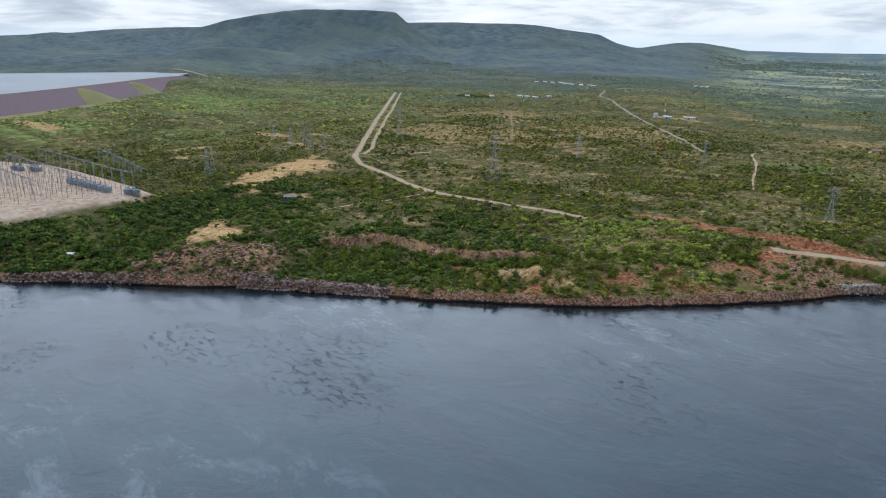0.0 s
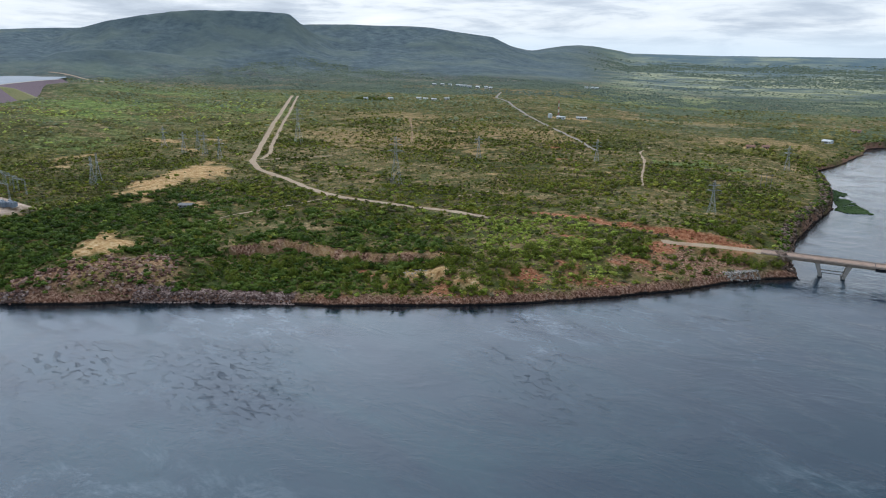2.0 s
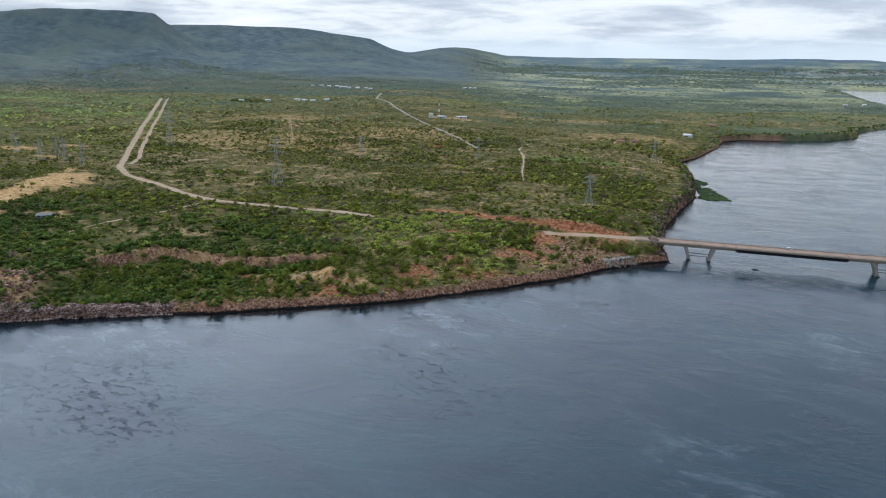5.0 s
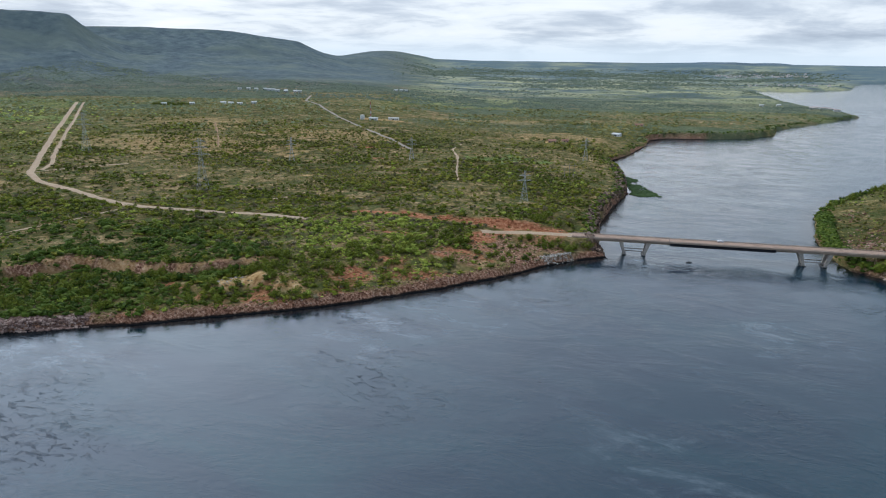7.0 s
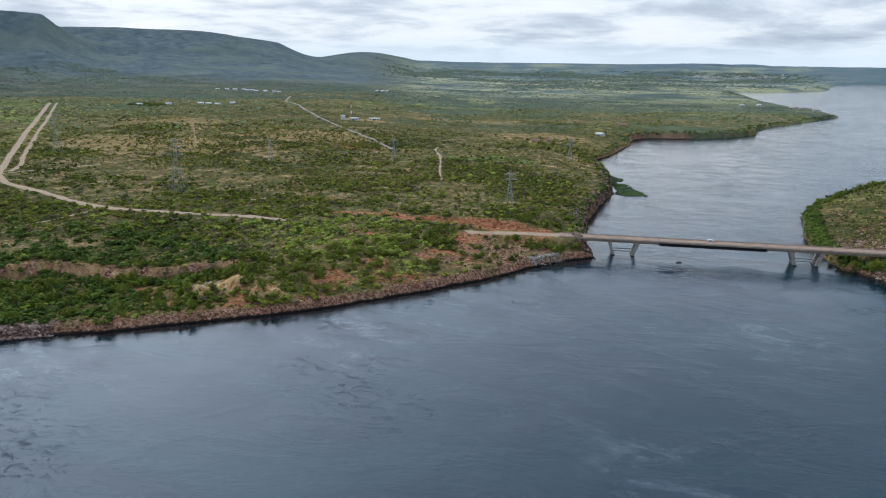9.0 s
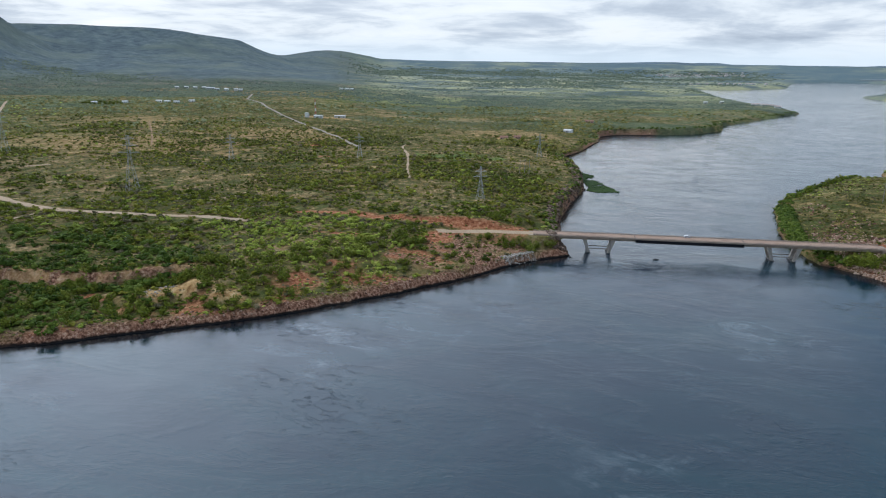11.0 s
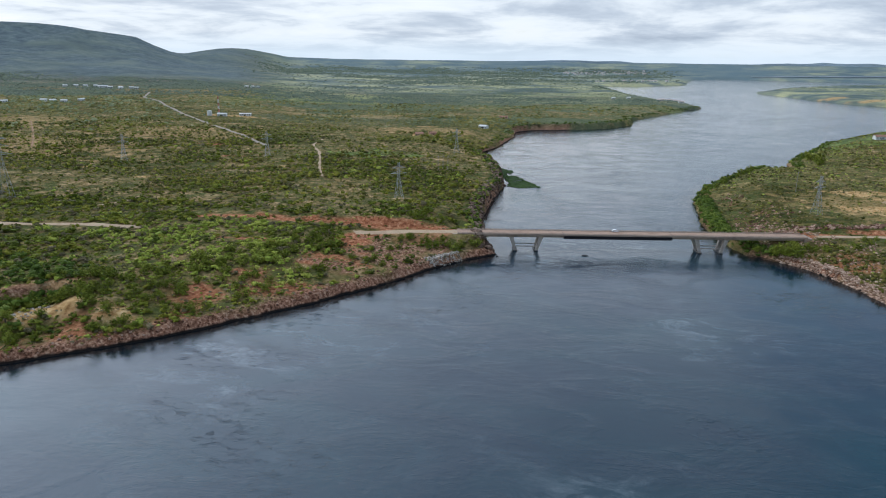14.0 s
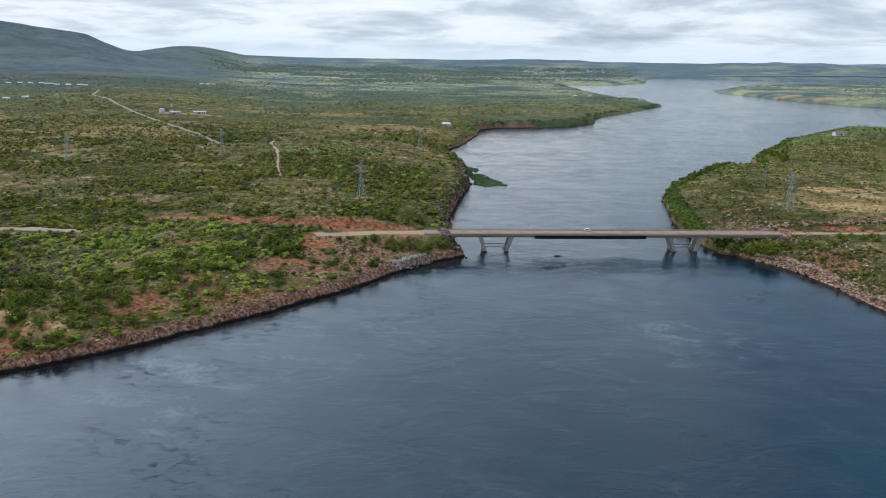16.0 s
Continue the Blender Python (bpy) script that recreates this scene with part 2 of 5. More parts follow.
def water_material():
    m, t = material("river_water")
    pos = where(t)
    lee_shade = nd(t, "ShaderNodeAttribute", attribute_name="lee_shade").outputs["Fac"]
    stretch = nd(t, "ShaderNodeMapping", {"Vector": pos, "Rotation": (0, 0, radians(35)), "Scale": (1.0, 1.8, 1.0)}).outputs[0]
    cross = nd(t, "ShaderNodeMapping", {"Vector": pos, "Rotation": (0, 0, radians(-50)), "Scale": (1.0, 1.5, 1.0)}).outputs[0]
    boil = band(t, grain(t, 0.010, 6, 0.62, stretch, 0.9), 0.40, 0.66)
    slick = grain(t, 0.040, 6, 0.62, stretch, 0.9)
    gust = grain(t, 0.0065, 4, 0.6, None, 0.6)
    # glassy below the bridge, choppier upstream, with rough eddies, sheltered close to the banks
    up = band(t, nd(t, "ShaderNodeSeparateXYZ", (pos,)).outputs[1], 380, 520, 0.0, 1.0)
    calm = mth(t, "MULTIPLY_ADD", up, 0.3, band(t, gust, 0.38, 0.62, 0.5, 0.85))
    ripple = mth(t, "MULTIPLY", grain(t, 1.5, 3, 0.6, stretch, 0.3), 0.06)
    chop = mth(t, "MULTIPLY", grain(t, 0.33, 5, 0.65, cross, 0.5), 0.15)
    streaks = band(t, grain(t, 0.035, 5, 0.6, stretch, 0.8), 0.42, 0.60, 0.4, 1.4)
    waves = mth(t, "MULTIPLY", mth(t, "ADD", ripple, chop), mth(t, "MULTIPLY", streaks, calm))
    eddy = mth(t, "MULTIPLY", band(t, grain(t, 0.012, 3, 0.55), 0.51, 0.66), band(t, grain(t, 0.20, 6, 0.72, stretch, 0.35), 0.54, 0.68))
    waves = mth(t, "ADD", waves, mth(t, "MULTIPLY", mth(t, "MULTIPLY", grain(t, 0.75, 4, 0.65, stretch), eddy), 0.20))
    waves = mth(t, "ADD", waves, mth(t, "MULTIPLY", grain(t, 0.028, 1.5, 0.45, None, 0.3), 0.55))
    waves = mth(t, "MULTIPLY", waves, band(t, lee_shade, 0.0, 1.0, 1.0, 0.7))
    c = mixc(t, boil, (0.003, 0.017, 0.034), (0.006, 0.034, 0.047))
    c = mixc(t, band(t, slick, 0.56, 0.72, 0, 0.5), c, (0.020, 0.045, 0.062))
    # light boil swirls, mixed in as a paler water colour
    pale_swirl = mth(t, "MULTIPLY", band(t, grain(t, 0.009, 3, 0.55), 0.48, 0.62), band(t, grain(t, 0.055, 8, 0.74, stretch, 0.5), 0.50, 0.68, 0, 0.55))
    c = mixc(t, mth(t, "MULTIPLY", pale_swirl, mth(t, "SUBTRACT", 1.0, lee_shade)), c, (0.19, 0.225, 0.245))
    # the banks' dark reflection is put into the water colour close to shore
    c = mixc(t, lee_shade, c, (0.004, 0.008, 0.010))
    finish(t, c, band(t, slick, 0.3, 0.7, 0.05, 0.12), waves, 1.0, 0, 0.68, IOR=1.33, **{"Specular Tint": (0.75, 0.89, 1.0, 1)})
    return m


def calm_material():
    m, t = material("calm_reservoir_water")
    finish(t, mixc(t, band(t, grain(t, 0.006, 4), 0.35, 0.65), (0.12, 0.15, 0.17), (0.16, 0.19, 0.21)), 0.5, grain(t, 0.35, 4), 0.3, 0, 0.8, IOR=1.33)
    return m


GROUND, WATER, CALM = ground_material(), water_material(), calm_material()
DIRT_ROAD = mottled("dirt_road", (0.38, 0.265, 0.165), (0.54, 0.405, 0.275), 0.25, 0.95, 0, 0.05, 0.1, (0.34, 0.21, 0.13))
RED_TRACK = mottled("reddish_track", (0.30, 0.175, 0.10), (0.42, 0.27, 0.17), 0.25, 0.95, 0, 0.05, 0.1)
PAVED_ROAD = mottled("worn_paving", (0.28, 0.23, 0.175), (0.40, 0.335, 0.265), 0.3, 0.9, 0, 0.03, 0.2)
CONCRETE = mottled("weathered_concrete", (0.33, 0.25, 0.185), (0.45, 0.36, 0.275), 0.5, 0.85, 0, 0.03, 0.2, (0.17, 0.14, 0.11))
DECK = mottled("bridge_paving", (0.34, 0.215, 0.15), (0.46, 0.32, 0.235), 0.4, 0.9, 0, 0.02, 0.2)
DARK_STEEL = mottled("dark_painted_steel", (0.012, 0.012, 0.016), (0.03, 0.03, 0.035), 0.5, 0.6, 0.2)
GALVANISED = mottled("galvanised_steel", (0.32, 0.34, 0.36), (0.46, 0.48, 0.5), 1, 0.5, 0.6)
RAIL_CONCRETE = mottled("pale_rail_concrete", (0.33, 0.25, 0.19), (0.44, 0.345, 0.27), 0.7, 0.85, 0, 0.02, 0.2, (0.22, 0.17, 0.13))
WHITE_WALL = mottled("whitewashed_wall", (0.66, 0.66, 0.64), (0.80, 0.80, 0.78), 0.4, 0.85, 0, 0.01, 0.2, (0.5, 0.48, 0.44))
PINK_WALL = mottled("pink_plaster", (0.50, 0.32, 0.27), (0.60, 0.42, 0.36), 0.4, 0.85, 0, 0.01, 0.2)
GREY_ROOF = mottled("fibre_cement_roof", (0.68, 0.66, 0.62), (0.80, 0.78, 0.74), 0.5, 0.8, 0, 0.02, 0.2)
LEG_CONCRETE = mottled("pale_leg_concrete", (0.38, 0.33, 0.28), (0.50, 0.45, 0.385), 0.7, 0.85, 0, 0.02, 0.2, (0.25, 0.2, 0.16))
TILE_ROOF = mottled("clay_tile_roof", (0.30, 0.15, 0.10), (0.40, 0.23, 0.165), 0.6, 0.85, 0, 0.03, 0.2)
DARK_OPENING = mottled("dark_opening", (0.02, 0.022, 0.025), (0.04, 0.042, 0.045), 1, 0.4)
TRANSFORMER = mottled("grey_blue_enamel", (0.24, 0.28, 0.33), (0.36, 0.40, 0.45), 0.8, 0.5, 0.1)
PORCELAIN = mottled("brown_porcelain", (0.16, 0.12, 0.11), (0.24, 0.19, 0.17), 2, 0.35)
POST_GREY = mottled("concrete_post", (0.22, 0.205, 0.19), (0.33, 0.31, 0.285), 1, 0.85)
STEEL_BLUE = mottled("weathered_lattice_steel", (0.34, 0.35, 0.36), (0.46, 0.47, 0.48), 1, 0.6, 0.1)
ROCKFILL = mottled("purple_brown_rockfill", (0.17, 0.115, 0.125), (0.29, 0.21, 0.215), 0.12, 0.95, 0, 0.5, 0.1, (0.23, 0.175, 0.15))
BERM_GRASS = mottled("yellow_green_berm", (0.23, 0.215, 0.085), (0.36, 0.31, 0.15), 0.1, 0.95, 0, 0.3, 0.1, (0.19, 0.21, 0.08))
CREST_ROAD = mottled("pale_crest_gravel", (0.34, 0.30, 0.24), (0.46, 0.41, 0.34), 0.2, 0.95, 0, 0.03, 0.1)


def stone_material(name, dark, mid, light):
    m, t = material(name)
    rnd = nd(t, "ShaderNodeNewGeometry").outputs["Random Per Island"]
    c = ramp(t, rnd, [(0.0, dark), (0.5, mid), (1.0, light)])
    c = mixc(t, band(t, grain(t, 2.5, 6, 0.7), 0.42, 0.68, 0, 0.6), c, dark)
    finish(t, c, 0.9, grain(t, 3, 6, 0.7), 0.25, 0, 0.2)
    return m


RIPRAP = stone_material("purple_riprap", (0.085, 0.048, 0.038), (0.27, 0.165, 0.128), (0.56, 0.41, 0.335))
RED_STONE = stone_material("red_brown_stone", (0.10, 0.045, 0.030), (0.29, 0.155, 0.105), (0.54, 0.37, 0.27))
PALE_STONE = stone_material("pale_orange_stone", (0.22, 0.13, 0.085), (0.42, 0.27, 0.185), (0.60, 0.45, 0.34))
DARK_STONE = stone_material("dark_brown_stone", (0.055, 0.036, 0.026), (0.17, 0.108, 0.075), (0.36, 0.25, 0.18))
GREY_STONE = stone_material("grey_white_stone", (0.20, 0.165, 0.13), (0.46, 0.395, 0.33), (0.72, 0.645, 0.56))
PALE_TILE = mottled("faded_clay_tile", (0.46, 0.36, 0.32), (0.60, 0.50, 0.45), 0.6, 0.85, 0, 0.03, 0.2)
WEED = leaf_material("floating_weed", [(0.0, (0.02, 0.042, 0.010)), (0.5, (0.038, 0.072, 0.015)), (1.0, (0.07, 0.115, 0.025))])

# ---- the lie of the land (x east, y along the river upstream, water at z = 0) ----
def lattice(ix, iy, seed):
    h = np.sin(ix * 127.1 + iy * 311.7 + seed * 74.7) * 43758.5453
    return h - np.floor(h)


def vnoise(x, y, seed=0):
    """Smooth value noise in 0..1."""
    ix, iy = np.floor(x), np.floor(y)
    fx, fy = x - ix, y - iy
    fx, fy = fx * fx * (3 - 2 * fx), fy * fy * (3 - 2 * fy)
    a, b = lattice(ix, iy, seed), lattice(ix + 1, iy, seed)
    c, d = lattice(ix, iy + 1, seed), lattice(ix + 1, iy + 1, seed)
    return (a * (1 - fx) + b * fx) * (1 - fy) + (c * (1 - fx) + d * fx) * fy


def fbm(x, y, seed=0, octaves=4):
    out, amp, tot = 0 * x, 1.0, 0.0
    for k in range(octaves):
        out, tot = out + amp * vnoise(x * 2 ** k, y * 2 ** k, seed + k), tot + amp
        amp *= 0.5
    return out / tot


def sstep(a, b, v):
    u = np.clip((v - a) / (b - a), 0, 1)
    return u * u * (3 - 2 * u)


def line_dist(x, y, pts):
    """Distance to a polyline, the share of its length at the nearest point, and the side (+1 left of its run)."""
    best, share, side = np.full(x.shape, 1e9), np.zeros(x.shape), np.ones(x.shape)
    p = np.array(pts, float)
    run = np.r_[0, np.cumsum(np.hypot(*np.diff(p, axis=0).T))]
    for (ax, ay), (bx, by), r0, r1 in zip(p[:-1], p[1:], run[:-1], run[1:]):
        ux, uy = bx - ax, by - ay
        u = np.clip(((x - ax) * ux + (y - ay) * uy) / (ux * ux + uy * uy), 0, 1)
        d = np.hypot(x - ax - u * ux, y - ay - u * uy)
        near = d < best
        best, share = np.where(near, d, best), np.where(near, (r0 + u * (r1 - r0)) / run[-1], share)
        side = np.where(near, np.sign(ux * (y - ay) - uy * (x - ax)), side)
    return best, share, side


def inside(x, y, pts):
    p = np.array(pts, float)
    odd = np.zeros(x.shape, bool)
    for (ax, ay), (bx, by) in zip(p, np.roll(p, -1, axis=0)):
        if ay != by:
            odd ^= ((ay > y) != (by > y)) & (x < (bx - ax) * (y - ay) / (by - ay) + ax)
    return odd


def patch(x, y, pts, soft=6.0, rough=10.0, seed=3):
    """1 inside a polygon, 0 outside, with a ragged soft edge."""
    d = line_dist(x, y, list(pts) + [pts[0]])[0] * np.where(inside(x, y, pts), 1, -1)
    return sstep(-soft, soft, d + rough * (fbm(x / 9, y / 9, seed, 3) - 0.5))


WEST_BANK = [(-4900, -4000), (-1500, -960), (-700, -190), (-470, 32), (-403, 92), (-375, 118), (-362, 130), (-346, 141), (-325, 156),
             (-308, 172), (-286, 188), (-253, 210), (-243, 217), (-225, 227), (-203, 244), (-172, 267), (-155, 283), (-136, 303),
             (-115, 328), (-93, 356), (-80, 375), (-66, 391), (-52, 406), (-58, 428), (-65, 478), (-66, 508), (-63, 560), (-60, 607),
             (-67, 665), (-80, 720), (-97, 790), (-84, 850), (-71, 955), (-73, 1015), (-50, 1050), (-18, 1056), (60, 1105)]
WEST_FAR = [(98, 1170), (107, 1250), (168, 1372), (231, 1496), (284, 1587), (279, 1646), (248, 1782), (196, 1948), (175, 2203), (142, 2691),
            (294, 2730), (394, 2844), (495, 2963), (561, 3330), (650, 3640), (867, 3900), (1265, 3650), (1740, 3700), (2600, 4000), (4900, 4300),
            (4900, 6500), (-6500, 6500), (-6500, -4000)]
EAST_BANK = [(190, -4900), (180, -600), (195, 0), (172, 180), (140, 310), (120, 357), (115, 379), (109, 396), (101, 411), (91, 421),
             (80, 429), (76, 441), (72, 470), (71, 492), (73, 516), (77, 543), (79, 573), (95, 622), (128, 682), (165, 738), (200, 742),
             (206, 780), (232, 835), (305, 965), (370, 1045), (470, 1090), (640, 1150), (1000, 1140), (4900, 700), (4900, -4900)]
SPIT = [(590, 2358), (606, 2200), (625, 2080), (664, 1860), (738, 1746), (900, 1610), (1300, 1400), (4900, 1100), (4900, 3300),
        (2600, 3350), (1471, 3230), (965, 2900), (760, 2640)]
WEST_BANK[4:20] = [(x + 1.8, y - 1.7) for x, y in WEST_BANK[4:20]]
LANDS = [WEST_BANK + WEST_FAR, EAST_BANK, SPIT]


def shore_dist(x, y):
    """Metres inland of the waterline; negative over the river."""
    best, land = np.full(x.shape, 1e9), np.zeros(x.shape, bool)
    for pts in LANDS:
        best = np.minimum(best, line_dist(x, y, pts + [pts[0]])[0])
        land |= inside(x, y, pts)
    return np.where(land, best, -best)


# skylines of the hills: azimuth left of +y in degrees, height of the crest; with foot and crest distance
HILLS = [  # foot, crest, then the crest line
    (1750, 2900, [(64.3, 110), (63.0, 152), (61.8, 175), (60.1, 199), (56.8, 230), (54.2, 242), (51.7, 244), (49.9, 242), (47.3, 235),
                  (46.8, 214), (46.0, 176), (44.2, 129), (42.0, 70), (40.5, 20)]),
    (1900, 3350, [(50.5, 60), (47.8, 172), (46.2, 209), (42.9, 210), (38.5, 206), (36.7, 202), (34.1, 180), (31.5, 161), (30.6, 134),
                  (29.3, 103), (27.6, 67), (26.3, 39), (25.0, 12)]),
    (2500, 3600, [(31.5, 12), (30.1, 55), (28.8, 84), (27.4, 93), (26.0, 97), (24.9, 91), (23.8, 76), (22.6, 52), (21.6, 36), (20.6, 12)]),
    (2150, 3100, [(100, 60), (82, 110), (75.0, 132), (72.9, 145), (71.6, 152), (68.7, 141), (65.7, 160), (63.0, 146), (61.1, 118), (59, 20)]),
    (3300, 4400, [(100, 90), (82, 125), (74.9, 146), (71.5, 158), (67.9, 184), (64.1, 198), (60.1, 205), (56.8, 195), (55.2, 150), (54, 20)]),
    (1700, 2300, [(66.5, 20), (64.8, 70), (63.5, 94), (61.1, 102), (58.2, 101), (55.3, 86), (53.1, 61), (51, 20)]),
]
YARD = [(-494, 216), (-541, 218), (-615, 214), (-678, 208), (-735, 180), (-800, 90), (-640, 20), (-500, 60), (-478, 100), (-487, 149), (-488, 185)]
SAND_A = [(-497, 273), (-536, 324), (-552, 364), (-574, 415), (-526, 399), (-491, 357), (-497, 332), (-484, 302), (-470, 275)]
SAND_B = [(-372, 176), (-385, 189), (-403, 214), (-382, 212), (-360, 208), (-353, 193), (-361, 178)]
MOUND_A = [(-222, 266), (-212, 262), (-196, 276), (-192, 286), (-206, 283), (-218, 276)]
MOUND_B = [(-188, 272), (-172, 276), (-176, 283), (-188, 280)]
SCARP = [(-325, 232), (-312, 246), (-303, 268), (-283, 270), (-262, 272), (-240, 277), (-215, 300)]
REDCUT = [(-225, 432), (-195, 424), (-163, 418), (-128, 416), (-104, 418), (-72, 422)]
RED_B = [(-129, 368), (-122, 392), (-108, 408)]
ROCKFACE = [(-358, 134), (-363, 158), (-352, 180), (-332, 200), (-318, 212), (-298, 186), (-312, 170), (-345, 142)]
ROAD_MAIN = [(-238, 390), (-255, 388), (-275, 389), (-314, 381), (-363, 376), (-408, 386), (-456, 404), (-510, 422), (-548, 446), (-580, 480),
             (-628, 527), (-756, 657), (-900, 805), (-1088, 1000)]
ROAD_TWIN = [(-552, 456), (-575, 488), (-612, 522), (-719, 631), (-902, 820), (-1070, 992)]
ROAD_PAVED = [(-301, 713), (-397, 818), (-518, 953), (-600, 1050), (-650, 1120), (-720, 1190), (-775, 1301)]
ROAD_PATH = [(-193, 556), (-210, 600), (-226, 650), (-240, 690), (-262, 735), (-266, 778)]
ROAD_BRIDGE = [(-124, 398), (-114, 404.5), (-102, 409), (-88, 412), (-66, 415)]
ROAD_EAST = [(105, 439.2), (118, 441), (135, 443.5), (160, 447), (230, 457), (420, 474)]
ROAD_LANE = [(-292, 474), (-284, 462), (-285, 448), (-296, 432)]
TRAIL = [(-497, 636), (-530, 680), (-564, 723), (-643, 820), (-746, 955)]
ROAD_TRACK = [(-368, 376), (-372, 341), (-379, 306), (-381, 284), (-377, 262)]
ROAD_SPUR = [(-548, 446), (-538, 470), (-520, 492), (-500, 510)]


DAM = [(-1010, 60), (-1085, 190), (-1153, 298), (-1233, 399), (-1355, 537), (-1440, 625), (-1500, 700), (-1530, 760)]


def cover(x, y):
    """Broad belts of thick and thin scrub, 0 to 1."""
    return sstep(0.40, 0.56, fbm(x / 85 + y / 500, y / 55 - x / 700, 73, 4))


def height(x, y):
    """Ground level."""
    d = shore_dist(x, y) + 3.0 * (fbm(x / 14, y / 14, 5, 3) - 0.5) + 1.8 * (fbm(x / 4.5, y / 4.5, 6, 2) - 0.5)
    r, az = np.hypot(x, y), np.degrees(np.arctan2(-x, y))
    lift = 9.5 + 4 * (fbm(x / 130, y / 130, 11) - 0.3) + 1.2 * (fbm(x / 22, y / 22, 12) - 0.5)
    lift = lift + np.clip(0.02 * (y - 480), 0, 26) * sstep(0, -500, x) * sstep(14, 30, az) * (x < 0) + 60 * sstep(1780, 2320, r) * sstep(60, 66, az) * (x < 0)
    lift = lift + 10 * sstep(430, 80, line_dist(x, y, DAM)[0]) * (x < -700) + 15 * sstep(170, 30, np.hypot(x + 1500, y - 745))
    lift = lift + 6 * sstep(170, 40, np.hypot((x - 400) / 1.2, y - 960)) * (x > 150)
    cliff = 3.3 + 2.6 * (fbm(x / 24, y / 24, 21, 2) - 0.5)
    cliff = cliff + (3.5 + 5 * (fbm(x / 22, y / 22, 24, 3) - 0.3)) * sstep(430, 470, y) * sstep(790, 700, y) * (x < 20) + 4.5 * sstep(990, 1030, y) * sstep(1300, 1200, y) * (x < 160)
    bank = np.where(d < 2.2, cliff * sstep(-0.6, 2.2, d), cliff + (lift - cliff) * sstep(1, 55, d) ** 0.8)
    z = np.where(d < -1, np.maximum(-7, 0.9 * (d + 1)), bank - 0.02)
    land = d > 4
    # an old borrow pit between the river and a red scarp
    s, u, side = line_dist(x, y, SCARP)
    s = s + 3.0 * (fbm(x / 4, y / 4, 22, 2) - 0.5)
    hollow = sstep(0.3, 3.0, s) * sstep(75, 35, s) * (side < 0) * sstep(0.0, 0.07, u) * sstep(1.0, 0.93, u) * sstep(4, 12, d)
    z = z - 0.72 * np.maximum(z - 2, 0) * hollow
    # road cutting behind the bridge head
    s, u, side = line_dist(x, y, REDCUT)
    s = s + 2.0 * (fbm(x / 4, y / 4, 23, 2) - 0.5)
    z = z + land * (1.0 + 1.9 * sstep(0.38, 0.55, u)) * sstep(-0.5, 3.0, s) * sstep(85, 15, s) * sstep(0, 0.12, u) * sstep(1, 0.94, u) * (side > 0)
    z = np.where(patch(x, y, YARD, 8, 2) > 0, z + (14.5 - z) * patch(x, y, YARD, 8, 2), z)
    z = z + 3.6 * patch(x, y, MOUND_A, 7, 6) + 2.0 * patch(x, y, MOUND_B, 6, 5) + 2.5 * patch(x, y, SAND_B, 12, 6) + 3.5 * patch(x, y, SAND_A, 22, 8)
    z = z + 5.0 * patch(x, y, ROCKFACE, 14, 8) * sstep(0, 8, d)
    for road, half, level in ((ROAD_BRIDGE, 6, 9.0), (ROAD_EAST, 6, 9.2)):
        s, u, _ = line_dist(x, y, road)
        k = sstep(half + 7, half, s) * (sstep(0, 0.2, u) if road is ROAD_BRIDGE else sstep(0.6, 0.15, u)) * sstep(0, 6, d)
        z = z + (level - z) * k
    s = line_dist(x, y, [(70, 434.3), (106, 439.3)])[0]
    z = np.where((s < 9) & (z > 6.6), 6.6 + (z - 6.6) * sstep(6, 9, s), z)
    plain = z
    for foot, crest, line in HILLS:
        a, h = np.array(sorted(line)).T
        top = np.interp(az, a, h, left=-60, right=-60)
        u = np.clip((r * (1 + 0.06 * (fbm(az * 0.9, r / 500, 31) - 0.5)) - foot) / (crest - foot), 0, 1)
        rib = 1 - 0.30 * (1 - u) * fbm(az * 1.4, r / 700, 33, 4)
        z = np.maximum(z, plain + (top - plain) * (0.42 * u + 0.58 * u ** 3) * rib)
    z = z + land * 3 * sstep(1800, 2400, r) * (fbm(x / 120, y / 120, 40) - 0.5)
    return z + 57 * sstep(3850, 4880, r) * (1 - sstep(22, 30, az)) * sstep(0, 250, d)


# ---- meshes ----
def mesh_object(name, verts, faces, mat, smooth=False, parent=None):
    """A mesh from arrays: verts (n,3); faces (m,3) or (m,4)."""
    me = bpy.data.meshes.new(name)
    verts, faces = np.asarray(verts, np.float32), np.asarray(faces, np.int32)
    n, k = faces.shape
    me.vertices.add(len(verts))
    me.vertices.foreach_set("co", verts.ravel())
    me.loops.add(n * k)
    me.loops.foreach_set("vertex_index", faces.ravel())
    me.polygons.add(n)
    me.polygons.foreach_set("loop_start", np.arange(0, n * k, k, dtype=np.int32))
    me.polygons.foreach_set("loop_total", np.full(n, k, np.int32))
    me.polygons.foreach_set("use_smooth", np.full(n, smooth))
    me.update(calc_edges=True)
    me.materials.append(mat)
    ob = new(name, me)
    ob.parent = parent
    return ob


def spaced(stops):
    """Grid lines from (from, to, step) stretches."""
    out = []
    for a, b, step in stops:
        out += list(np.linspace(a, b, max(1, round((b - a) / step)), endpoint=False))
    return np.array(out + [stops[-1][1]])


